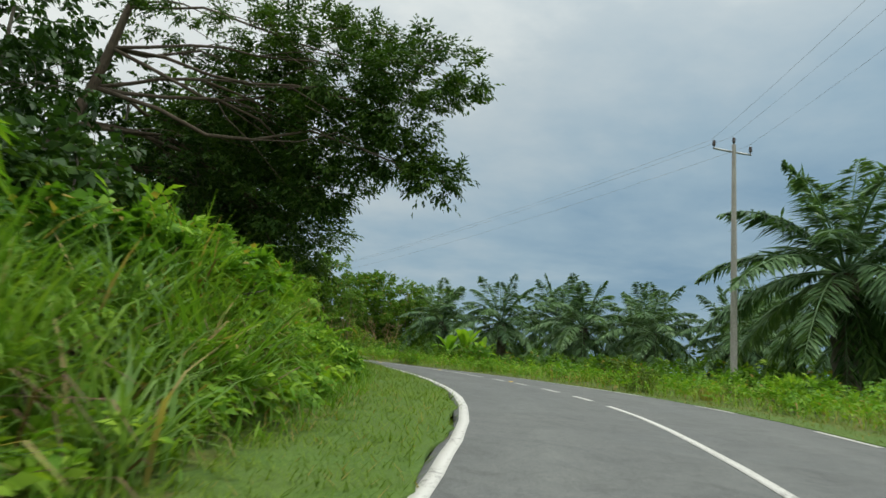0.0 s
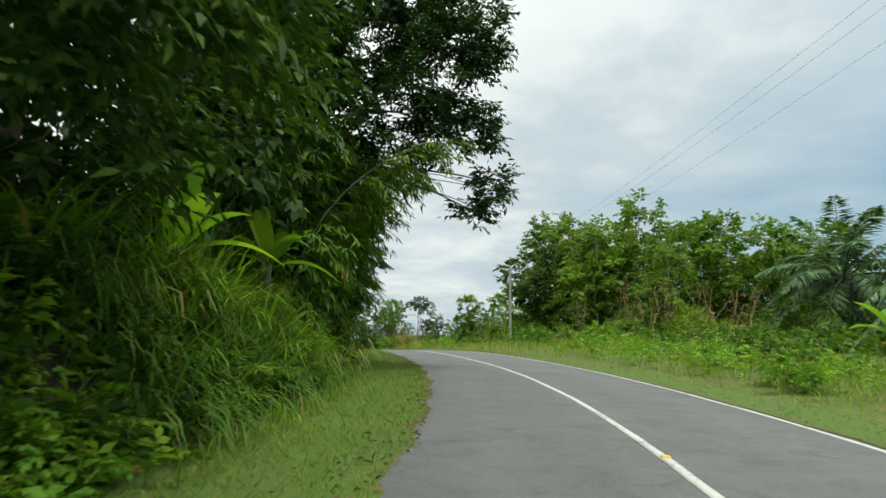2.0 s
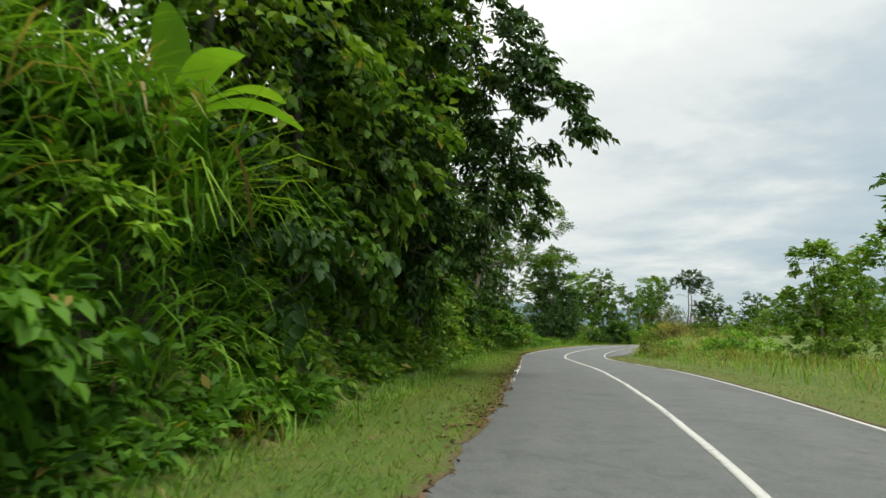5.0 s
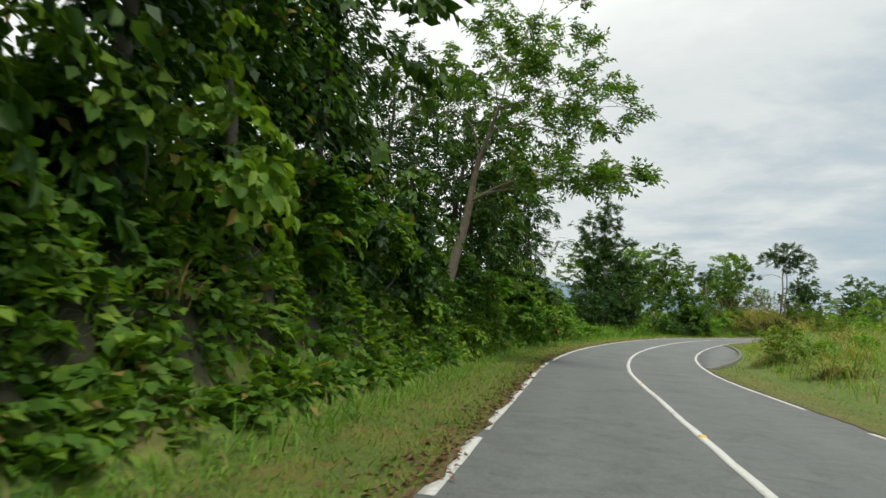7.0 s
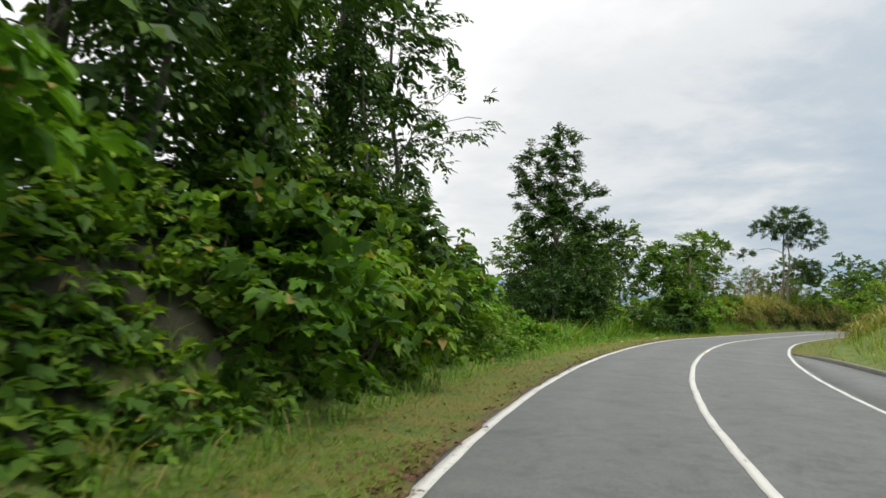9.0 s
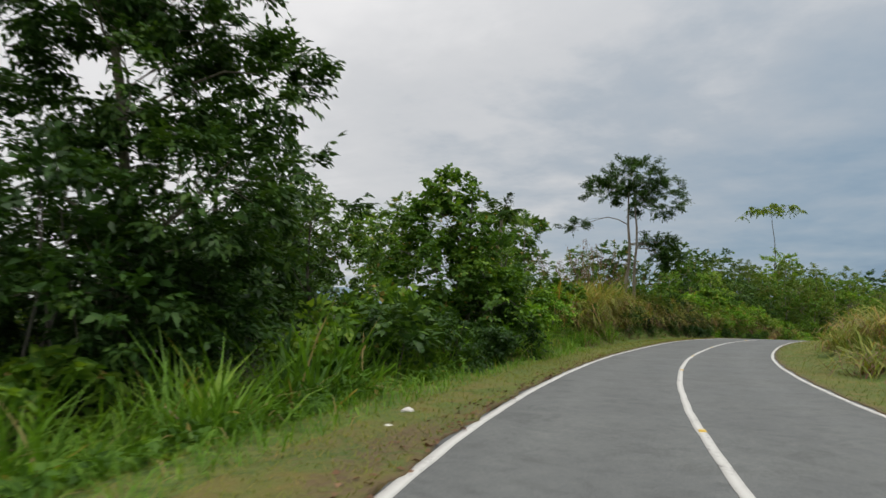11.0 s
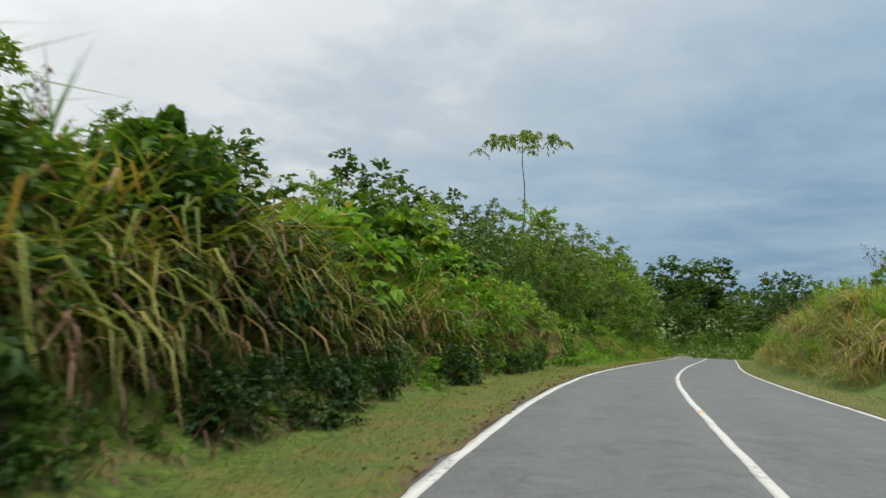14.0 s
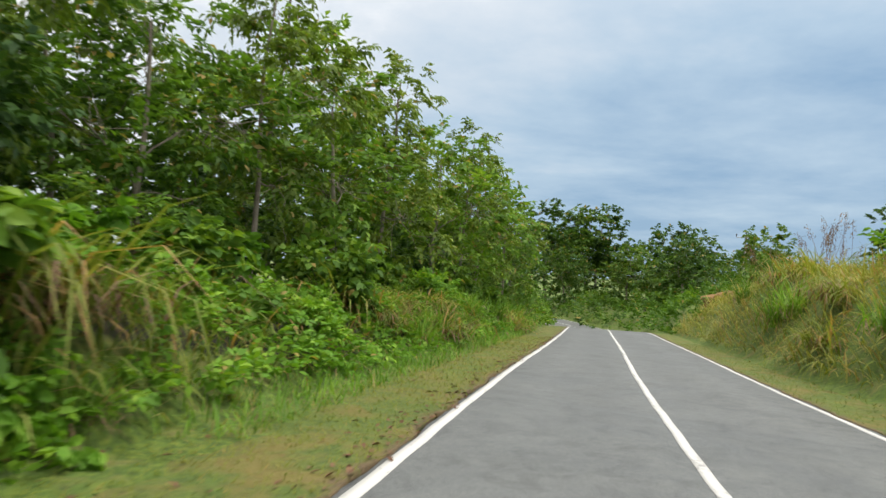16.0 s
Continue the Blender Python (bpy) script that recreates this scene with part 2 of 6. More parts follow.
col = mix(t, 1.0, col, ramp(t, stain, [(0.34, (0.62, 0.62, 0.595)), (0.5, (0.84, 0.84, 0.81)), (0.72, (0.96, 0.96, 0.91))]), "MULTIPLY")
p = node(t, "ShaderNodeBsdfPrincipled", Roughness=0.78)
t.links.new(col, p.inputs["Base Color"])
t.links.new(ramp(t, big, [(0.3, (0.86,) * 3), (0.7, (0.6,) * 3)]), p.inputs["Roughness"])
t.links.new(bump(t, fine, 0.45, 0.008), p.inputs["Normal"])
t.links.new(p.outputs[0], out.inputs[0])

# road paint, worn through to the stone in flecks
PAINT, t, out = material("road_paint_white")
wear = noise_tex(t, 14.0, 8.0, 0.75)
blot = noise_tex(t, 0.9, 3.0)
col = mix(t, ramp(t, math_node(t, "ADD", wear, math_node(t, "MULTIPLY", math_node(t, "SUBTRACT", blot, 0.5), 0.5)), [(0.56, (0, 0, 0)), (0.66, (1, 1, 1))]), (0.51, 0.505, 0.475), (0.2, 0.195, 0.185))
p = node(t, "ShaderNodeBsdfPrincipled", Roughness=0.65)
t.links.new(col, p.inputs["Base Color"])
t.links.new(bump(t, wear, 0.3, 0.003), p.inputs["Normal"])
t.links.new(p.outputs[0], out.inputs[0])

# soil and turf: short growth, bare brown patches, grit along the carriageway, painted shade on the bank
GROUND, t, out = material("turf_and_shade_dark_soil")
a1 = noise_tex(t, 9.0, 7.0, 0.7)
a2 = noise_tex(t, 0.7, 5.0, 0.6, dist=0.5)
a3 = noise_tex(t, 45.0, 4.0, 0.7)
at = t.nodes.new("ShaderNodeAttribute")
at.attribute_name = "soil"
# mottled turf; its dark end paints the shadow between the blades
turf = ramp(t, a1, [(0.28, (0.016, 0.034, 0.005)), (0.5, (0.07, 0.12, 0.011)), (0.75, (0.18, 0.225, 0.026))])
a4 = noise_tex(t, 1.7, 5.0, 0.65)
turf = mix(t, ramp(t, a4, [(0.5, (0, 0, 0)), (0.68, (0.7, 0.7, 0.7))]), turf, (0.17, 0.14, 0.045))
# near-black soil: the shade between the bank's plants is put into this colour
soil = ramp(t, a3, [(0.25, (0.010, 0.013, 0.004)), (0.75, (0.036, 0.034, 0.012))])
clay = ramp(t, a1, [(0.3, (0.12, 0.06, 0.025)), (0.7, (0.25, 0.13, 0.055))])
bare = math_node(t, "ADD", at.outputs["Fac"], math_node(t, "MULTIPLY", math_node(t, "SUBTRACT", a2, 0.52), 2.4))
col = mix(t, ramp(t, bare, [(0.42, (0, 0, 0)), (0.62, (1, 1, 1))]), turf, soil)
cl_at = t.nodes.new("ShaderNodeAttribute")
cl_at.attribute_name = "clay"
col = mix(t, ramp(t, math_node(t, "ADD", cl_at.outputs["Fac"], math_node(t, "MULTIPLY", math_node(t, "SUBTRACT", a2, 0.5), 0.8)), [(0.45, (0, 0, 0)), (0.6, (1, 1, 1))]), col, clay)
p = node(t, "ShaderNodeBsdfPrincipled", Roughness=0.95)
t.links.new(col, p.inputs["Base Color"])
t.links.new(bump(t, a1, 0.8, 0.05), p.inputs["Normal"])
t.links.new(p.outputs[0], out.inputs[0])


# the mown verge: thin turf with tan patches, brown with litter beside the asphalt
VERGE, t, out = material("verge_turf")
b1, b2, b3 = noise_tex(t, 24.0, 6.0, 0.7), noise_tex(t, 1.3, 5.0, 0.65, dist=0.6), noise_tex(t, 7.0, 5.0, 0.7)
col = ramp(t, b1, [(0.25, (0.036, 0.060, 0.007)), (0.5, (0.080, 0.112, 0.012)), (0.75, (0.135, 0.155, 0.022))])
col = mix(t, 1.0, col, ramp(t, b3, [(0.36, (0.62, 0.66, 0.62)), (0.52, (1.0, 1.0, 1.0)), (0.68, (1.3, 1.22, 1.2))]), "MULTIPLY")
col = mix(t, 1.0, col, ramp(t, noise_tex(t, 0.45, 4.0, 0.6), [(0.3, (0.72, 0.82, 0.8)), (0.7, (1.2, 1.12, 1.1))]), "MULTIPLY")
col = mix(t, ramp(t, b2, [(0.44, (0, 0, 0)), (0.62, (0.8, 0.8, 0.8))]), col, (0.155, 0.105, 0.026))
lush = t.nodes.new("ShaderNodeAttribute")
lush.attribute_name = "lush"
col = mix(t, lush.outputs["Fac"], col, ramp(t, b1, [(0.25, (0.026, 0.062, 0.006)), (0.5, (0.062, 0.130, 0.011)), (0.75, (0.115, 0.195, 0.02))]))
at = t.nodes.new("ShaderNodeAttribute")
at.attribute_name = "soil"
edge = math_node(t, "ADD", at.outputs["Fac"], math_node(t, "MULTIPLY", math_node(t, "SUBTRACT", b3, 0.5), 1.3))
col = mix(t, ramp(t, edge, [(0.45, (0, 0, 0)), (0.75, (1, 1, 1))]), col, ramp(t, b1, [(0.3, (0.045, 0.032, 0.015)), (0.7, (0.16, 0.108, 0.05))]))
p = node(t, "ShaderNodeBsdfPrincipled", Roughness=0.95)
t.links.new(col, p.inputs["Base Color"])
t.links.new(bump(t, b3, 0.9, 0.06), p.inputs["Normal"])
t.links.new(p.outputs[0], out.inputs[0])


def plain_material(name, dark, light, scale, rough=0.8, metal=0.0, relief=0.02):
    m, t, out = material(name)
    n1, n2 = noise_tex(t, scale, 6.0, 0.65), noise_tex(t, scale * 0.12, 3.0)
    col = ramp(t, math_node(t, "ADD", math_node(t, "MULTIPLY", n1, 0.6), math_node(t, "MULTIPLY", n2, 0.4)), [(0.3, dark), (0.7, light)])
    p = node(t, "ShaderNodeBsdfPrincipled", Roughness=rough, Metallic=metal)
    t.links.new(col, p.inputs["Base Color"])
    t.links.new(bump(t, n1, 0.4, relief), p.inputs["Normal"])
    t.links.new(p.outputs[0], out.inputs[0])
    return m


CANE = plain_material("dead_cane", (0.30, 0.20, 0.08), (0.48, 0.36, 0.18), 8.0)
CONCRETE = plain_material("pole_concrete", (0.24, 0.23, 0.21), (0.42, 0.41, 0.38), 14.0)
STEEL = plain_material("galvanised_steel", (0.25, 0.26, 0.27), (0.45, 0.46, 0.47), 30.0, 0.45, 0.7)
PORCELAIN = plain_material("insulator_brown_glaze", (0.02, 0.015, 0.012), (0.05, 0.035, 0.028), 20.0, 0.2)
WIRE = plain_material("wire_aluminium", (0.25, 0.26, 0.27), (0.4, 0.41, 0.42), 20.0, 0.5, 0.6)
STONE = plain_material("pale_stone", (0.45, 0.43, 0.40), (0.75, 0.73, 0.69), 25.0)
KERB = plain_material("mossy_kerb_concrete", (0.06, 0.06, 0.05), (0.2, 0.19, 0.16), 12.0)
STUD = plain_material("amber_road_stud", (0.55, 0.35, 0.03), (0.75, 0.5, 0.06), 40.0, 0.4)
CLAY = plain_material("red_clay_bank", (0.12, 0.06, 0.02), (0.29, 0.165, 0.062), 3.0, 0.95, 0.0, 0.1)
# forest colour with the blue of distant haze mixed in
HAZY_HILL = plain_material("far_forest_hill_haze_tint", (0.10, 0.15, 0.19), (0.14, 0.2, 0.235), 0.02, 1.0)


# ---- the line of the road ----
U0 = -36.0           # the first knot; they lie 12 m apart


def spline(u):
    """Centre of the road, height and direction at the distance u along it."""
    u = np.atleast_1d(np.asarray(u, float))
    k = np.array(KNOTS)
    x = np.clip((u - U0) / 12.0, 0, len(k) - 1.001)
    i = np.floor(x).astype(int)
    f = (x - i)[:, None]
    n = len(k) - 1
    p0, p1, p2, p3 = k[np.maximum(i - 1, 0)], k[i], k[np.minimum(i + 1, n)], k[np.minimum(i + 2, n)]
    p = 0.5 * (2 * p1 + (p2 - p0) * f + (2 * p0 - 5 * p1 + 4 * p2 - p3) * f**2 + (3 * p1 - p0 - 3 * p2 + p3) * f**3)
    d = 0.5 * ((p2 - p0) + 2 * (2 * p0 - 5 * p1 + 4 * p2 - p3) * f + 3 * (3 * p1 - p0 - 3 * p2 + p3) * f**2)
    d = d[:, :2] / np.linalg.norm(d[:, :2], axis=1, keepdims=True)
    return p, d


LEFT_BANK = [(-34, 1.0), (0, 1.0), (12, 1.1), (22, 1.3), (35, 1.6), (50, 1.5), (57, 2.9), (68, 3.1), (76, 2.4), (84, 2.2), (100, 2.6), (115, 2.4), (126, 1.6), (134, 0.2), (140, -0.7), (152, -0.5), (160, 0.3), (168, 0.9), (174, 1.7), (186, 2.1), (206, 2.1), (218, 1.4), (240, 0.9), (330, 0.6)]
RIGHT_BANK = [(-34, -0.2), (20, 0.0), (60, 0.3), (120, 0.4), (136, 0.8), (150, 1.4), (170, 1.5), (186, 1.0), (202, 1.5), (220, 3.1), (242, 3.3), (262, 2.4), (330, 1.5)]
CROSSFALL = [(0, -0.005), (24, -0.022), (36, -0.028), (48, -0.023), (66, -0.008), (84, -0.005), (114, -0.015), (150, -0.003), (200, 0.004), (330, 0.004)]


LINE_U = np.arange(U0, U0 + 12 * (len(KNOTS) - 1), 1.0)
LINE_P, LINE_D = spline(LINE_U)


def beside(u, d):
    """The place d metres to the right of the road's centre."""
    p, t = spline(u)
    d = np.atleast_1d(d)
    return np.stack([p[:, 0] + t[:, 1] * d, p[:, 1] - t[:, 0] * d], 1)


def along(xy):
    """Distance along, offset to the right and the road's height for places in the plan."""
    xy = np.atleast_2d(np.asarray(xy, float))
    us, ds, zs = [], [], []
    for part_ in np.array_split(xy, max(1, len(xy) // 4000)):
        j = np.argmin(((part_[:, None] - LINE_P[None, :, :2]) ** 2).sum(2), 1)
        q, t = part_ - LINE_P[j, :2], LINE_D[j]
        ds.append(q[:, 0] * t[:, 1] - q[:, 1] * t[:, 0])
        us.append(LINE_U[j] + (q * t).sum(1))
        far = np.sqrt((q**2).sum(1))
        zs.append(LINE_P[j, 2] + np.interp(LINE_U[j], *zip(*CROSSFALL)) * np.clip(ds[-1], -7, 7))
        ds[-1] = np.where(np.abs(ds[-1]) < far * 0.5, far * np.sign(ds[-1] + 1e-9), ds[-1])
    return np.concatenate(us), np.concatenate(ds), np.concatenate(zs)


def smooth(a, b, x):
    f = np.clip((x - a) / (b - a), 0, 1)
    return f * f * (3 - 2 * f)


def waves(x, y):
    return 0.5 * np.sin(x * 0.31 + y * 0.17) + 0.3 * np.sin(x * 0.83 - y * 0.61 + 1.7) + 0.2 * np.sin(x * 1.7 + y * 1.9 + 0.4)


def ground_z(xy):
    u, d, z = along(xy)
    xy = np.atleast_2d(xy)
    lb = np.interp(u, *zip(*LEFT_BANK))
    rb = np.interp(u, *zip(*RIGHT_BANK))
    w = waves(xy[:, 0], xy[:, 1])
    left = lb * smooth(-5.1, -6.8, d) * (1 + 0.15 * w) + 0.10 * w * smooth(-4.5, -7, d)
    right = rb * smooth(4.4, 7.2, d) * (1 + 0.15 * w) + 0.08 * w * smooth(4.5, 7, d)
    h = np.where(d < 0, left, right)
    h = h - 0.05 - 0.10 * (1 - smooth(3.0, 3.9, np.abs(d))) + 0.02 * w
    far = smooth(40, 160, np.abs(d))
    return (z + h) * (1 - far) + far * (-3.0 + 2.0 * np.sin(xy[:, 0] * 0.011) * np.cos(xy[:, 1] * 0.013))


# ---- mesh helpers ----
def mesh(name, verts, faces, mat=None, smooth_shade=False):
    me = bpy.data.meshes.new(name)
    me.from_pydata([tuple(v) for v in verts], [], [tuple(f) for f in faces])
    if mat:
        me.materials.append(mat)
    if smooth_shade:
        me.polygons.foreach_set("use_smooth", [True] * len(me.polygons))
    me.update()
    return me


def quick_mesh(name, verts, faces, mat):
    """A mesh from arrays; all faces have the same number of corners."""
    me = bpy.data.meshes.new(name)
    n, k = faces.shape
    me.vertices.add(len(verts))
    me.vertices.foreach_set("co", np.asarray(verts, np.float32).ravel())
    me.loops.add(n * k)
    me.loops.foreach_set("vertex_index", faces.astype(np.int32).ravel())
    me.polygons.add(n)
    me.polygons.foreach_set("loop_start", np.arange(0, n * k, k, dtype=np.int32))
    me.polygons.foreach_set("loop_total", np.full(n, k, np.int32))
    me.materials.append(mat)
    me.update(calc_edges=True)
    return me


def thing(name, label, category, at=(0, 0, 0), group=""):
    ob = new(name)
    ob.location = at
    return tagged(ob, label, category, group)


def part(name, me, parent, label=""):
    ob = new(name, me)
    ob.parent = parent
    return tagged(ob, label) if label else ob


def unit(a):
    return a / (np.linalg.norm(a, axis=1, keepdims=True) + 1e-9)


def leaf_arrays(pos, ahead, up, length, width, cup=0.15):
    """Leaves as folded diamonds: base, right, tip, left."""
    side = np.cross(ahead, up)
    side /= np.linalg.norm(side, axis=1, keepdims=True) + 1e-9
    nor = np.cross(side, ahead)
    L, W = length[:, None], width[:, None]
    mid = pos + ahead * L * 0.45 + nor * W * cup
    v = np.stack([pos, mid + side * W * 0.5, pos + ahead * L - nor * L * 0.12, mid - side * W * 0.5], 1).reshape(-1, 3)
    f = np.arange(len(v)).reshape(-1, 4)
    return v, f


def oval_leaf_arrays(pos, ahead, up, length, width, cup=0.22):
    """Rounder leaves for plants that are passed closely: two halves folded along the midrib."""
    side = np.cross(ahead, up)
    side /= np.linalg.norm(side, axis=1, keepdims=True) + 1e-9
    nor = np.cross(side, ahead)
    L, W = length[:, None], width[:, None]

    def at_(f, w, drop):
        return pos + ahead * L * f + side * W * w + nor * (np.abs(W * w) * cup * 2 - L * drop)

    v = np.stack([pos, at_(0.28, 0.46, 0.01), at_(0.68, 0.38, 0.06), at_(1.0, 0, 0.16), at_(0.68, -0.38, 0.06), at_(0.28, -0.46, 0.01)], 1).reshape(-1, 3)
    i = np.arange(len(pos))[:, None] * 6
    f = np.concatenate([i + [0, 1, 2, 3], i + [0, 3, 4, 5]])
    return v, f


def palmate_arrays(pos, ahead, up, length, width, cup=0.12):
    """Leaves of five fingers spread like a hand."""
    side = unit(np.cross(ahead, up))
    made = []
    for angle, share in ((-1.35, 0.62), (-0.68, 0.88), (0.0, 1.0), (0.68, 0.88), (1.35, 0.62)):
        made.append(leaf_arrays(pos, unit(ahead * math.cos(angle) + side * math.sin(angle)), up, length * share, width, cup))
    return join(made)


def clump_leaves(rng, centres, radius, per, length, width, droop=0.35, flat=0.7, form=leaf_arrays, out=None, row=7):
    """Twigs that reach out from the centres, bend down at their ends and carry their leaves in two rows."""
    twigs = max(1, round(per / row))
    n = len(centres) * twigs
    c = np.repeat(centres, twigs, 0)
    o = unit(rng.normal(size=(n, 3))) if out is None else unit(np.repeat(out, twigs, 0) * 0.9 + rng.normal(size=(n, 3)) * 0.5)
    way = unit(o * np.array([1, 1, flat]) + np.array([0, 0, 0.22]))
    reach = radius * rng.uniform(0.9, 1.7, (n, 1))
    c = c - way * reach * 0.3 + rng.normal(size=(n, 3)) * radius * 0.22
    k = n * row
    g = np.tile((np.arange(row) + 0.6) / row, n)[:, None] + rng.normal(size=(k, 1)) * 0.04
    way, reach, c = np.repeat(way, row, 0), np.repeat(reach, row, 0), np.repeat(c, row, 0)
    pos = c + way * reach * g - np.array([0, 0, 1.0]) * reach * droop * 0.7 * g**2
    along_ = unit(way - np.array([0, 0, 1.0]) * droop * 1.4 * g)
    side = unit(np.cross(along_, np.array([0.03, 0.05, 1.0])))
    s = np.tile(np.where(np.arange(row) % 2 == 0, 1.0, -1.0), n)[:, None]
    ahead = unit(side * s * (1.05 - 0.75 * g) + along_ * (0.45 + 0.5 * g) - np.array([0, 0, 1.0]) * (0.12 + 0.4 * droop) + rng.normal(size=(k, 3)) * 0.2)
    up = unit(np.cross(side, along_) + rng.normal(size=(k, 3)) * 0.42)
    return form(pos, ahead, up, length * rng.uniform(0.7, 1.25, k), width * rng.uniform(0.75, 1.2, k))


def tube(points, radii, sides=7):
    """A tapered tube through points."""
    pts = np.asarray(points, float)
    tang = unit(np.gradient(pts, axis=0))
    v, f = [], []
    ref = np.array([0.3, 1.0, 0.1])
    for p, t_, r in zip(pts, tang, radii):
        a = np.cross(t_, ref)
        a /= np.linalg.norm(a) + 1e-9
        b = np.cross(t_, a)
        for k in range(sides):
            w = 2 * math.pi * k / sides
            v.append(p + (a * math.cos(w) + b * math.sin(w)) * r)
    n = len(pts)
    for i in range(n - 1):
        for k in range(sides):
            f.append((i * sides + k, i * sides + (k + 1) % sides, (i + 1) * sides + (k + 1) % sides, (i + 1) * sides + k))
    return np.array(v), np.array(f)


def join(pieces):
    vs, fs, off = [], [], 0
    for v, f in pieces:
        vs.append(v)
        fs.append(f + off)
        off += len(v)
    return np.concatenate(vs), np.concatenate(fs)


def bent(rng, a, b, n=6, wobble=0.08, sag=0.0):
    """A limb from a to b that wanders and arches."""
    a, b = np.asarray(a, float), np.asarray(b, float)
    f = np.linspace(0, 1, n)[:, None]
    far = np.linalg.norm(b - a)
    w = rng.normal(size=(n + 4, 3))
    for _ in range(2):
        w = (w[:-2] + w[1:-1] * 2 + w[2:]) / 2.6
    w = w * wobble * far * np.sin(f * math.pi)
    p = a + (b - a) * f + w
    p[:, 2] += sag * far * np.sin(f[:, 0] * math.pi)
    return p


def tree(name, label, base, top, crowns, leaf, seed, bark=BARK_GREY, girth=0.22, leaf_mat=LEAF_MID, per=34, limb=0.3, trunks=1, droop=0.35, clear=0.35, group="", sink=0.4, form=leaf_arrays):
    """A tree: trunk and limbs in one mesh, crown of leaf clumps. crowns: centre, radii and number of clumps, from the base."""
    rng = np.random.default_rng(seed)
    root = thing(name, label, "tree", base, group)
    wood, clumps, ways = [], [], []
    top = np.array(top, float)
    stems = []
    for i in range(trunks):
        off = np.array([0.48 * i, -0.2 * i, 0.0])
        path = bent(rng, np.array([0, 0, -sink]) + off, top + off * 1.4 + rng.normal(size=3) * 0.12, 9, 0.018)
        r = girth * np.linspace(1.0, 0.28, 9) * (1 if i == 0 else 0.85)
        r[0] *= 1.35
        wood.append(tube(path, r, 9))
        stems.append(path)
    for c, rad, n in crowns:
        c, rad = np.array(c, float), np.array(rad, float)
        o = unit(rng.normal(size=(n, 3)) + np.array([0, 0, 0.15]))
        ways.append(unit(o * np.array([1, 1, 0.8]) + np.array([0, 0, 0.25])))
        o = o * (rng.uniform(0.3, 1.0, (n, 1)) ** 0.35)
        o *= 1 + 0.30 * np.sin(o[:, :1] * 6 + seed) * np.cos(o[:, 1:2] * 5 + o[:, 2:] * 4)
        cl_ = c + o * rad
        clumps.append(cl_)
        stem = stems[rng.integers(len(stems))]
        k = int(np.argmin(np.linalg.norm(stem - (c - [0, 0, rad[2] * 0.9]), axis=1)))
        k = max(k, int(len(stem) * clear))
        k = min(k, len(stem) - 1)
        bough = bent(rng, stem[k], c, 7, 0.05, 0.08)
        r0 = girth * (1 - 0.72 * k / 8) * 0.46
        wood.append(tube(bough, np.linspace(r0, r0 * 0.3, 7), 6))
        for j in rng.choice(n, max(3, int(n * limb)), replace=False):
            s = bough[rng.integers(2, 7)]
            wood.append(tube(bent(rng, s, cl_[j], 5, 0.07, 0.05), np.linspace(r0 * 0.34, 0.012, 5), 3))
    v, f = join(wood)
    part("trunk", quick_mesh("trunk", v, f, bark), root)
    pts = np.concatenate(clumps)
    v, f = clump_leaves(rng, pts, leaf[2], per, leaf[0], leaf[1], droop, form=form, out=np.concatenate(ways))
    part("crown", quick_mesh("crown", v, f, leaf_mat), root)
    return root


def shrub(name, label, seed, radius, height, leaf, n, per, mat, stems=4, droop=0.35, form=leaf_arrays, category="bush"):
    """A shrub on several stems, at the origin."""
    rng = np.random.default_rng(seed)
    root = thing(name, label, category)
    # several overlapping domes, each leafy on its outside
    domes = max(4, n // 8)
    a = rng.uniform(0, 2 * math.pi, domes)
    away = rng.uniform(0.0, 0.62, domes)
    heart = np.stack([np.cos(a) * away * radius, np.sin(a) * away * radius, height * rng.uniform(0.18, 0.78, domes) * (1 - 0.45 * away)], 1)
    j = np.arange(n) % domes
    o = unit(rng.normal(size=(n, 3)) + np.array([0, 0, 0.35]))
    o = unit(o + 0.5 * unit(heart[j] - np.array([0, 0, height * 0.25])))
    c = heart[j] + o * (radius * 0.42 * rng.uniform(0.75, 1.15, (n, 1))) * np.array([1, 1, min(1.3, height / radius * 0.62)])
    c[:, 2] = np.maximum(c[:, 2], 0.06)
    wood = [tube(bent(rng, (rng.normal() * 0.12, rng.normal() * 0.12, -0.25), c[rng.integers(n)], 6, 0.06, 0.05), np.linspace(0.03, 0.008, 6) * (0.6 + height * 0.25), 3) for _ in range(stems)]
    v, f = join(wood)
    part("branchwork", quick_mesh("branchwork", v, f, BARK_DARK), root)
    v, f = clump_leaves(rng, c, leaf[2], per, leaf[0], leaf[1], droop, form=form, out=o)
    part("foliage", quick_mesh("foliage", v, f, mat), root)
    return root


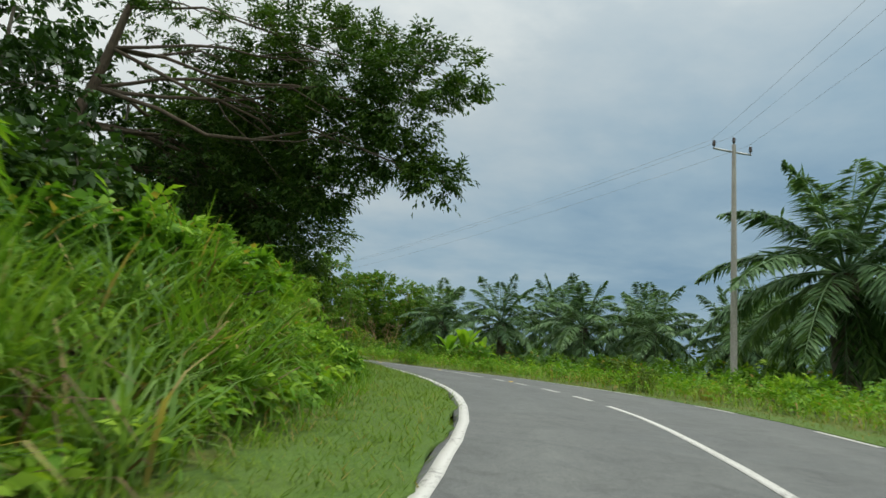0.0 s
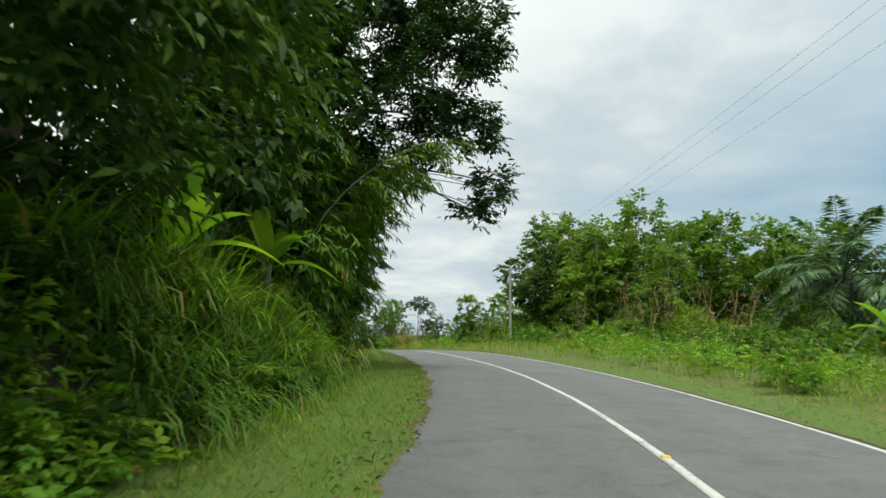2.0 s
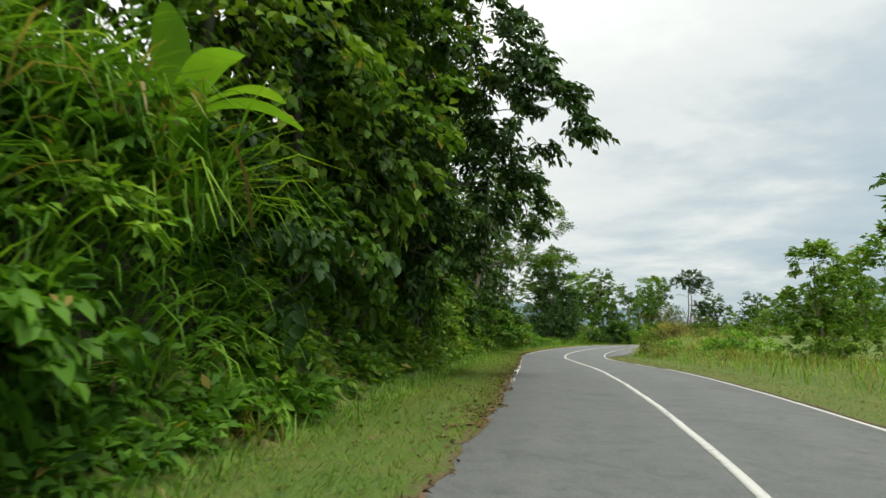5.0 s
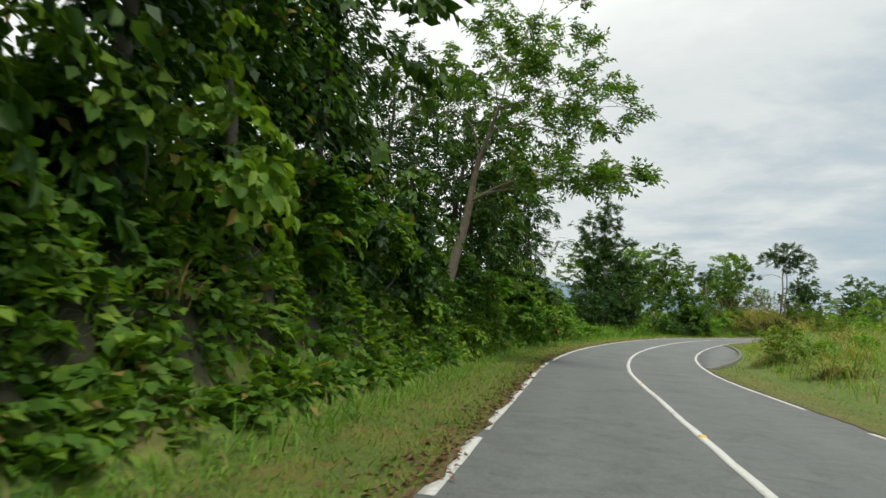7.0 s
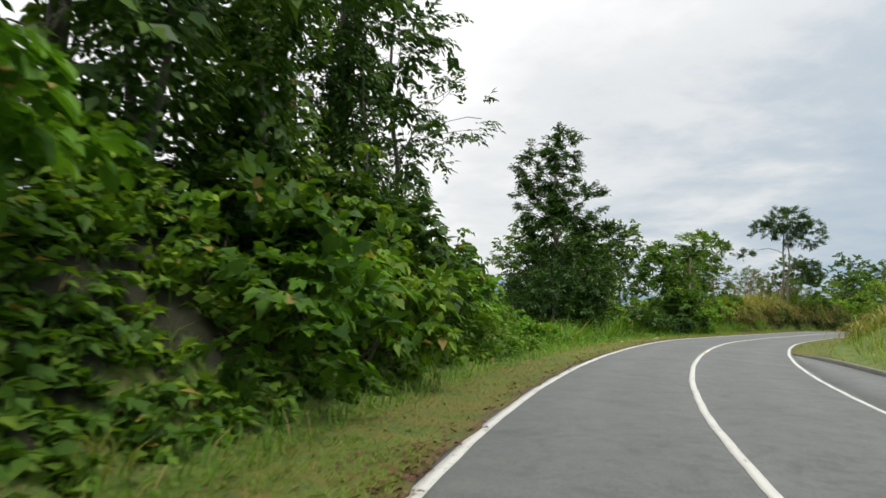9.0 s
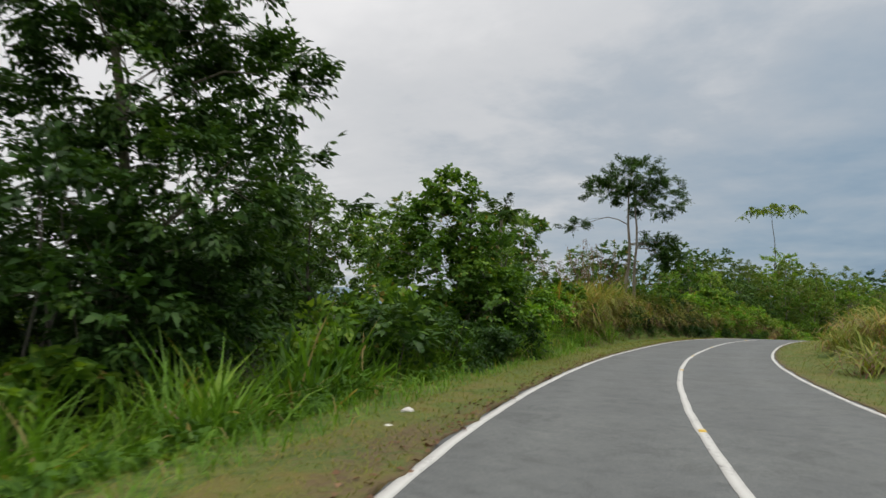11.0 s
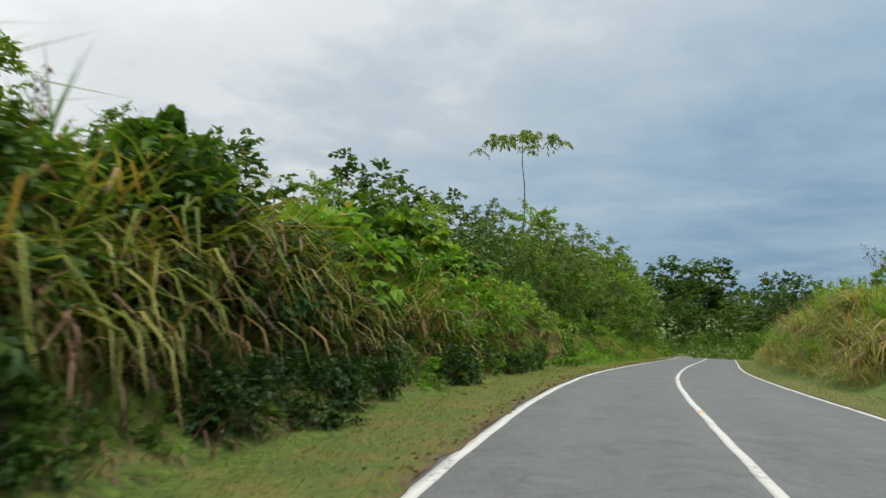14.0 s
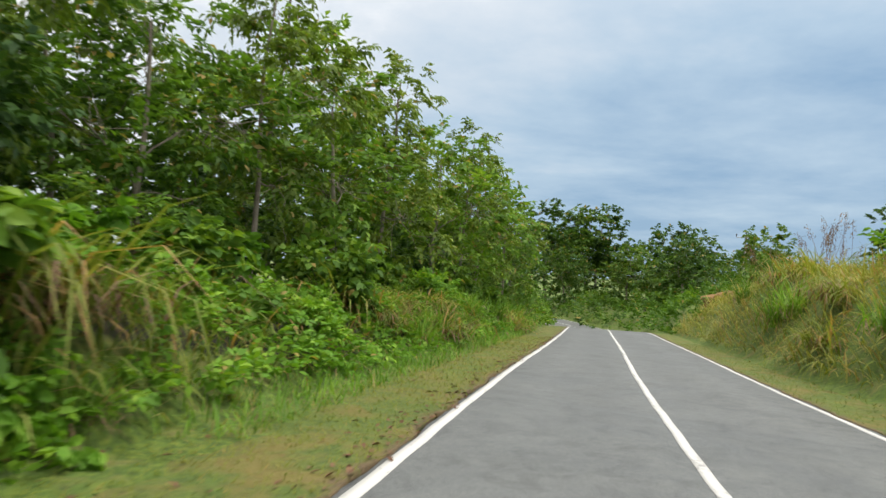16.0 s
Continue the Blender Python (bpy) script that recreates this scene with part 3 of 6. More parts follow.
def blade_arrays(rng, root_xy, base_z, height, lean, width, segs=4, spread=1.0, aim=None):
    """Arching blades from the places given: strips that taper to a point."""
    n = len(root_xy)
    a = rng.uniform(0, 2 * math.pi, n) if aim is None else aim + rng.normal(size=n) * 0.75
    out_ = np.stack([np.cos(a), np.sin(a)], 1)
    out_ = out_ * spread
    side = np.stack([-np.sin(a), np.cos(a)], 1)
    v = np.zeros((n, segs + 1, 2, 3))
    first = 0.08 + 0.3 * np.minimum(lean, 1.2) * rng.uniform(0.3, 1.0, n)
    bend = np.minimum(lean * 1.55, 2.75)
    rise, reach = np.zeros(n), np.zeros(n)
    for k in range(segs + 1):
        f = k / segs
        if k:
            tilt = np.minimum(first + bend * ((k - 0.5) / segs) ** 0.95, 2.95)
            rise, reach = rise + np.cos(tilt) * height * 1.12 / segs, reach + np.sin(tilt) * height * 1.12 / segs
        w = width * (0.62 + 0.9 * f if f < 0.4 else 1.0 - ((f - 0.4) / 0.6) ** 1.7) * 0.5 + 0.001
        for e, sgn in ((0, -1), (1, 1)):
            v[:, k, e, :2] = root_xy + out_ * reach[:, None] + side * (w * sgn)[:, None]
            v[:, k, e, 2] = base_z + rise
    v = v.reshape(-1, 3)
    idx = np.arange(n)[:, None] * (segs + 1) * 2
    f = np.concatenate([np.stack([idx[:, 0] + 2 * k, idx[:, 0] + 2 * k + 1, idx[:, 0] + 2 * k + 3, idx[:, 0] + 2 * k + 2], 1) for k in range(segs)])
    return v, f


def tussock(name, label, seed, height, count, spread, mat, dry=0, plumes=0, lean=(0.25, 1.15), broad=1.0):
    """A clump of tall arching grass, at the origin."""
    rng = np.random.default_rng(seed)
    root = thing(name, label, "grass clump")
    xy = rng.normal(size=(count, 2)) * spread * 0.33
    v, f = blade_arrays(rng, xy, np.full(count, -0.12), height * rng.uniform(0.55, 1.15, count), rng.uniform(*lean, count), rng.uniform(0.022, 0.05, count) * (0.6 + height * 0.3) * broad, 3)
    part("foliage", quick_mesh("foliage", v, f, mat), root)
    if dry:
        xy = rng.normal(size=(dry, 2)) * spread * 0.4
        v, f = blade_arrays(rng, xy, np.full(dry, -0.1), height * rng.uniform(0.4, 0.85, dry), rng.uniform(1.0, 1.8, dry), rng.uniform(0.02, 0.04, dry), 3)
        tagged(part("dry_skirt", quick_mesh("dry_skirt", v, f, BLADE_DRY), root), "dry brown hanging blades", kind="stuff")
    if plumes:
        pieces = []
        for _ in range(plumes):
            p0 = np.array([*(rng.normal(size=2) * spread * 0.25), 0.0])
            p1 = p0 + np.array([*(rng.normal(size=2) * 0.35), height * rng.uniform(1.05, 1.4)])
            stalk = bent(rng, p0, p1, 5, 0.02)
            pieces.append(tube(stalk, np.linspace(0.008, 0.004, 5), 3))
            for j in range(22):
                q = p1 - (p1 - p0) * rng.uniform(0, 0.26)
                d_ = unit(rng.normal(size=(1, 3)) * 0.8 + [[0, 0, -0.7]])
                vv, ff = leaf_arrays(q[None] + rng.normal(size=(1, 3)) * 0.035, d_, np.array([[0.3, 0.2, 1.0]]), np.array([0.11]), np.array([0.026]))
                pieces.append((vv, ff))
        v, f = join(pieces)
        part("seed_head", quick_mesh("seed_head", v, f, BLADE_DRY), root, "feathery straw-coloured seed heads")
    return root


def frond_arrays(rng, start, direction, length, leaflet, count, arch, hang, width):
    """A feather frond: rachis and two rows of leaflets."""
    d = np.array(direction, float)
    d /= np.linalg.norm(d)
    flat_ = np.array([d[0], d[1], 0.0])
    flat_ /= np.linalg.norm(flat_) + 1e-9
    f = np.linspace(0, 1, 12)
    path = np.array(start) + np.outer(f * length, d) + np.outer(-arch * length * f**2.2, [0, 0, 1])
    rach = tube(path, np.linspace(0.045, 0.008, 12) * (length / 4), 4)
    tang = unit(np.gradient(path, axis=0))
    side = np.cross(flat_, [0, 0, 1.0])
    g = rng.uniform(0.16, 1.0, count)
    s = np.where(np.arange(count) % 2 == 0, 1.0, -1.0)
    pos = np.stack([np.interp(g, f, path[:, i]) for i in range(3)], 1)
    tg = np.stack([np.interp(g, f, tang[:, i]) for i in range(3)], 1)
    ahead = unit(side * s[:, None] * 0.85 + tg * 0.55 + np.array([0, 0, -1.0]) * hang * rng.uniform(0.4, 1.4, (count, 1)) + rng.normal(size=(count, 3)) * 0.12)
    ln = leaflet * np.sin(np.clip(g, 0.05, 0.98) * math.pi * 0.86 + 0.25) * rng.uniform(0.75, 1.15, count)
    up = unit(np.array([0, 0, 1.0]) + rng.normal(size=(count, 3)) * 0.3)
    return rach, leaf_arrays(pos, ahead, up, np.maximum(ln, 0.08), np.full(count, width), 0.1)


def palm(name, label, seed, trunk_h, trunk_r, fronds, length, leaflet, count, width=0.05, old=6, mat=LEAF_PALM, bark=PALM_TRUNK, low=-0.35, hang=0.32, skirt=BLADE_DRY):
    rng = np.random.default_rng(seed)
    root = thing(name, label, "palm")
    f = np.linspace(0, 1, 14)
    path = np.stack([0.15 * np.sin(f * 2 + seed), 0.1 * np.sin(f * 3), -0.3 + f * (trunk_h + 0.3)], 1)
    r = trunk_r * (1 + 0.18 * (np.arange(14) % 2))
    part("trunk", quick_mesh("trunk", *tube(path, r, 10), bark), root)
    top = path[-1]
    for i in range(fronds):
        az = i * 2.399963 + rng.normal() * 0.12
        el = 1.32 - (1.32 - low) * (i / fronds) ** 0.85
        d = (math.cos(az) * math.cos(el), math.sin(az) * math.cos(el), math.sin(el))
        v, f = join(frond_arrays(rng, top + np.array(d) * trunk_r * 0.5, d, length * rng.uniform(0.85, 1.1), leaflet, count, 0.16 + 0.34 * math.cos(el), hang, width))
        part("frond", quick_mesh("frond", v, f, mat), root)
    for i in range(old):
        az = rng.uniform(0, 6.28)
        d = (math.cos(az) * 0.75, math.sin(az) * 0.75, -0.55)
        v, f = join(frond_arrays(rng, top - np.array([0, 0, 0.3]), d, length * 0.8, leaflet * 0.8, count // 2, 0.35, 0.9, width))
        part("dead_frond", quick_mesh("dead_frond", v, f, skirt), root, "old hanging frond")
    return root


def banana(name, label, seed, stem_h, leaves, length, width, mat=LEAF_BANANA):
    """A banana plant: sheathed stem and broad torn leaves with a midrib."""
    rng = np.random.default_rng(seed)
    root = thing(name, label, "banana plant")
    stem = bent(rng, (0, 0, -0.2), (rng.normal() * 0.1, rng.normal() * 0.1, stem_h), 7, 0.02)
    part("stem", quick_mesh("stem", *tube(stem, np.linspace(0.12, 0.06, 7), 8), STEM_GREEN), root)
    for i in range(leaves):
        az, el = i * 2.4 + rng.normal() * 0.3, rng.uniform(0.3, 1.3)
        L, W = length * rng.uniform(0.75, 1.1), width * rng.uniform(0.85, 1.1)
        d = np.array([math.cos(az) * math.cos(el), math.sin(az) * math.cos(el), math.sin(el)])
        side = np.cross(d, [0, 0, 1.0])
        side /= np.linalg.norm(side)
        n = 11
        f = np.linspace(0, 1, n)
        mid_ = stem[-1] - [0, 0, 0.1] + np.outer(f * L, d) - np.outer(0.55 * L * math.cos(el) * f**2.3, [0, 0, 1])
        wide = W * 0.5 * np.where(f < 0.16, f * 0.5, np.sin(np.clip((f - 0.08) / 0.92, 0, 1) * math.pi * 0.94 + 0.1) ** 0.6)
        wob = rng.uniform(0.86, 1.0, (n, 2))
        nor = np.cross(side, d)
        v = np.concatenate([mid_ + side * (wide * wob[:, 0])[:, None] + nor * (wide * 0.28)[:, None], mid_, mid_ - side * (wide * wob[:, 1])[:, None] + nor * (wide * 0.28)[:, None]])
        fc = np.array([(k, k + 1, n + k + 1, n + k) for k in range(n - 1)] + [(n + k, n + k + 1, 2 * n + k + 1, 2 * n + k) for k in range(n - 1)])
        me = quick_mesh("leaf", v, fc, mat)
        me.polygons.foreach_set("use_smooth", [True] * len(me.polygons))
        part("leaf", me, root)
    return root


def bamboo(name, label, seed, culms, height, spread, lean, boughs=30, mat=LEAF_BAMBOO):
    """A bamboo stand: arching culms with drooping sprays of narrow leaves. lean: the way in which it hangs over."""
    rng = np.random.default_rng(seed)
    root = thing(name, label, "bamboo")
    sprays, twigs = [], []
    f = np.linspace(0, 1, 9)
    for i in range(culms):
        b = rng.normal(size=2) * spread * 0.3
        h = height * rng.uniform(0.6, 1.05)
        way = np.array(lean) + rng.normal(size=2) * 0.5
        p = np.stack([b[0] + way[0] * f**2 * h * 0.35, b[1] + way[1] * f**2 * h * 0.35, -0.2 + h * (f - 0.16 * f**3)], 1)
        part("culm", quick_mesh("culm", *tube(p, np.linspace(0.045, 0.012, 9), 6), BAMBOO_CULM), root)
        for _ in range(boughs):
            g = rng.uniform(0.1, 1.0)
            s = np.array([np.interp(g, f, p[:, k]) for k in range(3)])
            go = np.append(way * 0.9 + rng.normal(size=2) * 0.7, rng.uniform(0.1, 0.7))
            go = go / np.linalg.norm(go) * rng.uniform(0.7, 1.6)
            b_ = s + np.outer(np.linspace(0, 1, 6), go) - np.outer(np.linspace(0, 1, 6) ** 2 * rng.uniform(0.25, 0.8), [0, 0, 1])
            twigs.append(tube(b_, np.linspace(0.009, 0.003, 6), 3))
            run = unit(np.gradient(b_, axis=0))
            for k in range(1, 6):
                sprays.append(np.concatenate([b_[k], run[k]]))
    tagged(part("twig_growth", quick_mesh("twig_growth", *join(twigs), STEM_GREEN), root), "thin green side shoots of the bamboo", kind="stuff")
    # each joint of a twig carries a hanging fan of leaves
    sprays = np.array(sprays)
    n = len(sprays) * 6
    c, run = np.repeat(sprays[:, :3], 6, 0), np.repeat(sprays[:, 3:], 6, 0)
    side = unit(np.cross(run, np.array([0.02, 0.03, 1.0])))
    open_ = np.tile(np.linspace(-1.15, 1.15, 6), len(sprays))[:, None] + rng.normal(size=(n, 1)) * 0.15
    ahead = unit(run * np.cos(open_) + side * np.sin(open_) + np.array([0, 0, -0.42]) + rng.normal(size=(n, 3)) * 0.18)
    up = unit(np.array([0, 0, 1.0]) + run * 0.6 + rng.normal(size=(n, 3)) * 0.25)
    v, fc = leaf_arrays(c + rng.normal(size=(n, 3)) * 0.04, ahead, up, rng.uniform(0.26, 0.5, n), rng.uniform(0.042, 0.078, n), 0.1)
    part("foliage", quick_mesh("foliage", v, fc, mat), root)
    return root


def fern(name, label, seed, fronds, length, mat=LEAF_LIME):
    rng = np.random.default_rng(seed)
    root = thing(name, label, "fern")
    st, lv = [], []
    for i in range(fronds):
        az, el = rng.uniform(0, 6.28), rng.uniform(0.35, 1.2)
        d = (math.cos(az) * math.cos(el), math.sin(az) * math.cos(el), math.sin(el))
        a, b = frond_arrays(rng, (0, 0, 0.02), d, length * rng.uniform(0.6, 1.1), length * 0.24, 46, 0.45, 0.12, 0.035)
        st.append(a)
        lv.append(b)
    part("foliage", quick_mesh("foliage", *join(st + lv), mat), root)
    return root


def spot(u, d, sink=0.0):
    xy = beside(u, d)
    return float(xy[0, 0]), float(xy[0, 1]), float(ground_z(xy)[0]) - sink


def put(ob, place, size=1.0, turn=0.0, tall=1.0, tip=(0, 0)):
    m = pose(*place, tip[0], tip[1], turn) @ Matrix.Diagonal((size, size, size * tall, 1))
    return copy_thing(ob, m)


def discard(*obs):
    for ob in obs:
        for o in (*ob.children_recursive, ob):
            bpy.data.objects.remove(o)


# ---- ground, road and markings ----
def spaced(lo, hi, step, reach):
    inner = list(np.arange(lo, hi + 0.01, step))
    grow, x = step, hi
    outer = []
    while x < hi + reach:
        grow *= 1.35
        x += grow
        outer.append(x - hi)
    return np.array([lo - o for o in reversed(outer)] + inner + [hi + o for o in outer])


gx, gy = spaced(-120, 60, 1.8, 4200), spaced(-45, 330, 1.8, 4200)
GX, GY = np.meshgrid(gx, gy)
gxy = np.stack([GX.ravel(), GY.ravel()], 1)
w_, h_ = len(gx), len(gy)
ii = (np.arange(h_ - 1)[:, None] * w_ + np.arange(w_ - 1)[None]).ravel()
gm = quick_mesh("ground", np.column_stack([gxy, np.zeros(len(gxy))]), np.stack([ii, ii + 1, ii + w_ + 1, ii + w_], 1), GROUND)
# finer where the banks rise beside the road
gu, gd, _ = along(gxy)
steep = ((gd > -9.5) & (gd < -3.6) | (gd > 3.6) & (gd < 8.5)) & (gu > -8) & (gu < 300)
bm = bmesh.new()
bm.from_mesh(gm)
bm.verts.ensure_lookup_table()
bmesh.ops.subdivide_edges(bm, edges=[e for e in bm.edges if steep[e.verts[0].index] or steep[e.verts[1].index]], cuts=2, use_grid_fill=True)
bm.to_mesh(gm)
bm.free()
co = np.zeros(len(gm.vertices) * 3, np.float32)
gm.vertices.foreach_get("co", co)
co = co.reshape(-1, 3)
gxy = co[:, :2].astype(float)
co[:, 2] = ground_z(gxy)
gm.vertices.foreach_set("co", co.ravel())
gm.update()
gm.polygons.foreach_set("use_smooth", [True] * len(gm.polygons))
gu, gd, _ = along(gxy)
# dark soil over the left bank, doubling as painted shade under its plants
soil_shade_v = 1.7 * smooth(-5.5, -6.2, gd + 0.55 * smooth(164, 172, gu) * (1 - smooth(218, 226, gu)) * (gd < 0)) * (1 - smooth(-30, -45, gd))
gm.attributes.new("soil", "FLOAT", "POINT").data.foreach_set("value", soil_shade_v.astype(np.float32))
clay_v = 0.5 * np.exp(-((gu - 210) / 9) ** 2) * smooth(-4.1, -5.0, gd) * (1 - smooth(-8.5, -11, gd))
gm.attributes.new("clay", "FLOAT", "POINT").data.foreach_set("value", clay_v.astype(np.float32))
ground = tagged(new("ground", gm), "rolling ground of rough turf and brown soil, darkened as shade on the bank", "ground", kind="structure")


def ribbon(name, u, cols, lift, mat, skirt=0.0, wander=0.0):
    """A strip that follows the road between the offsets in cols."""
    u = np.asarray(u, float)
    p, t_ = spline(u)
    rows = []
    cols = list(cols)
    for c in cols:
        c_ = c + np.sign(c) * (abs(c) > 2) * 0.24 * np.exp(-(((u - 20) / 7) ** 2)) + wander * np.sin(u * 1.3 + c) * 0.5 + wander * np.sin(u * 3.7 + c * 2) * 0.5
        rows.append(np.column_stack([p[:, 0] + t_[:, 1] * c_, p[:, 1] - t_[:, 0] * c_, p[:, 2] + np.interp(u, *zip(*CROSSFALL)) * c_ + lift]))
    if skirt:
        a, b = rows[0].copy(), rows[-1].copy()
        a[:, 2] -= skirt
        b[:, 2] -= skirt
        rows = [a] + rows + [b]
        cols = [cols[0]] + cols + [cols[-1]]
    n, k = len(u), len(rows)
    v = np.stack(rows, 1).reshape(-1, 3)
    i = (np.arange(n - 1)[:, None] * k + np.arange(k - 1)[None]).ravel()
    me = quick_mesh(name, v, np.stack([i, i + 1, i + k + 1, i + k], 1), mat)
    me.polygons.foreach_set("use_smooth", [True] * len(me.polygons))
    me.attributes.new("across", "FLOAT", "POINT").data.foreach_set("value", np.tile(np.array(cols, np.float32), n))
    return me


WL, WR = LANES
ROAD_U = np.arange(-34, 324, 0.75)
road = tagged(new("road", ribbon("road", ROAD_U, [-WL - 0.12, -WL, -1.4, 0, 1.4, WR, WR + 0.14], 0.0, ASPHALT, 0.2, 0.05)), "two-lane grey asphalt country road with worn edges", "road", kind="structure")


def marking(name, label, u0, u1, d, width=0.14):
    me = ribbon(name, np.linspace(u0, u1, max(3, int((u1 - u0) / 0.8))), [d - width / 2, d + width / 2], 0.006, PAINT, 0.004, 0.012)
    return tagged(new(name, me), label, "road marking", kind="structure")


for u0, u1 in ((-30, 25), (78, 79.4), (81, 88.0), (88.6, 91.4), (92, 104), (105, 107.5), (109, 324)):
    marking("edge_line", "worn white painted line along the grass verge", u0, u1, -WL, 0.135)
for u0, u1 in ((-30, 8), (9.5, 11), (13.5, 15), (17.5, 88), (90, 95), (98, 324)):
    marking("edge_line", "thin white painted line along the far lane", u0, u1, WR, 0.10)
for u0, u1 in DASHES:
    marking("centre_line", "white centre line between the two lanes", u0, u1, 0.0, 0.12)


def verge_edge(u, left):
    """How far from the centre the turf begins: it has crept over the asphalt along the shaded stretch."""
    ragged = 0.05 * np.sin(u * 2.3) + 0.035 * np.sin(u * 6.1 + 1) + 0.03 * np.sin(u * 13.7 + 2)
    grow = 0.24 * np.exp(-(((u - 20) / 7) ** 2))
    if not left:
        return WR + 0.10 + grow + ragged * 0.6
    return WL + 0.12 + grow - 0.17 * smooth(23, 29, u) * (1 - smooth(72, 80, u)) - 0.06 * smooth(72, 80, u) * (1 - smooth(104, 112, u)) + ragged


VERGE_OUT = 4.5


def verge_z(u, d, xy):
    """Height of the turf beside the road."""
    a = np.abs(d)
    f = smooth(0.0, 1.0, (a - 2.8) / (VERGE_OUT - 2.8))
    p = spline(u)[0]
    return (p[:, 2] + np.interp(u, *zip(*CROSSFALL)) * d + 0.014) * (1 - f) + (ground_z(xy) + 0.03 - 0.05 * (a > VERGE_OUT - 0.02)) * f


def verge(name, label, u0, u1, left):
    u = np.arange(u0, u1, 0.45)
    e = verge_edge(u, left)
    cols = []
    for f in (0.0, 0.0, 0.03, 0.09, 0.18, 0.34, 0.55, 0.78, 1.0):
        cols.append((e + (VERGE_OUT - e) * f) * (-1 if left else 1))
    v, soil_ = [], []
    for i, d_ in enumerate(cols):
        xy = beside(u, d_)
        z_ = verge_z(u, d_, xy)
        if i == 0:
            z_ = z_ - 0.06
        v.append(np.column_stack([xy, z_]))
        soil_.append(np.interp(np.abs(d_) - e, [0, 0.12, 0.5, 0.9], [0.75, 0.5, 0.22, 0.0]) * (0.15 + 0.85 * smooth(22, 40, u)) + (0.75 * np.exp(-(((u - 211) / 8) ** 2)) * smooth(3.3, 4.0, np.abs(d_)) + 0.5 * np.exp(-(((u - 145) / 3.5) ** 2)) * smooth(2.9, 3.3, np.abs(d_))) * (1 if left else 0))
    n, k = len(u), len(cols)
    v = np.stack(v, 1).reshape(-1, 3)
    i = (np.arange(n - 1)[:, None] * k + np.arange(k - 1)[None]).ravel()
    me = quick_mesh(name, v, np.stack([i, i + 1, i + k + 1, i + k], 1), VERGE)
    me.attributes.new("soil", "FLOAT", "POINT").data.foreach_set("value", np.stack(soil_, 1).ravel().astype(np.float32))
    me.attributes.new("lush", "FLOAT", "POINT").data.foreach_set("value", np.repeat(0.12 + 0.75 * (1 - smooth(48, 96, u)), k).astype(np.float32))
    me.polygons.foreach_set("use_smooth", [True] * len(me.polygons))
    tagged(new(name, me), label, "verge", kind="structure")


verge("verge", "mown grass verge with brown leaf litter along the asphalt", -12, 268, True)
verge("verge", "narrow mown verge beside the far lane", -12, 111.5, False)
verge("verge", "narrow mown verge beside the far lane", 137.5, 268, False)


# right-hand bay of older asphalt with a mossy kerb
def bay():
    root = thing("lay_by", "small asphalt lay-by with a mossy concrete kerb", "lay-by")
    u = np.linspace(112, 137, 40)
    p, t_ = spline(u)
    wide = 1.9 * np.sin(np.clip((u - 112) / 25, 0, 1) * math.pi) ** 0.7
    inner, outer = WR + 0.1, WR + 0.12 + wide
    rows = []
    for d_, z_ in ((np.full_like(u, inner), -0.2), (np.full_like(u, inner), -0.008), (outer, -0.008), (outer, -0.2)):
        rows.append(np.column_stack([p[:, 0] + t_[:, 1] * d_, p[:, 1] - t_[:, 0] * d_, p[:, 2] + np.interp(u, *zip(*CROSSFALL)) * d_ + z_]))
    v = np.stack(rows, 1).reshape(-1, 3)
    i = (np.arange(39)[:, None] * 4 + np.arange(3)[None]).ravel()
    part("surface", quick_mesh("surface", v, np.stack([i, i + 1, i + 5, i + 4], 1), ASPHALT), root)
    rows = []
    rise = np.clip(wide / 0.7, 0, 1)
    for dd, z_ in ((0.0, -0.15), (0.0, 0.09), (0.03, 0.11), (0.12, 0.11), (0.15, 0.08), (0.15, -0.15)):
        z_ = z_ * rise if z_ > 0 else z_
        d_ = outer + dd
        rows.append(np.column_stack([p[:, 0] + t_[:, 1] * d_, p[:, 1] - t_[:, 0] * d_, p[:, 2] + np.interp(u, *zip(*CROSSFALL)) * d_ + z_]))
    v = np.stack(rows, 1).reshape(-1, 3)
    i = (np.arange(39)[:, None] * 6 + np.arange(5)[None]).ravel()
    part("kerb", quick_mesh("kerb", v, np.stack([i, i + 1, i + 7, i + 6], 1), KERB), root, "dark mossy kerb")


bay()

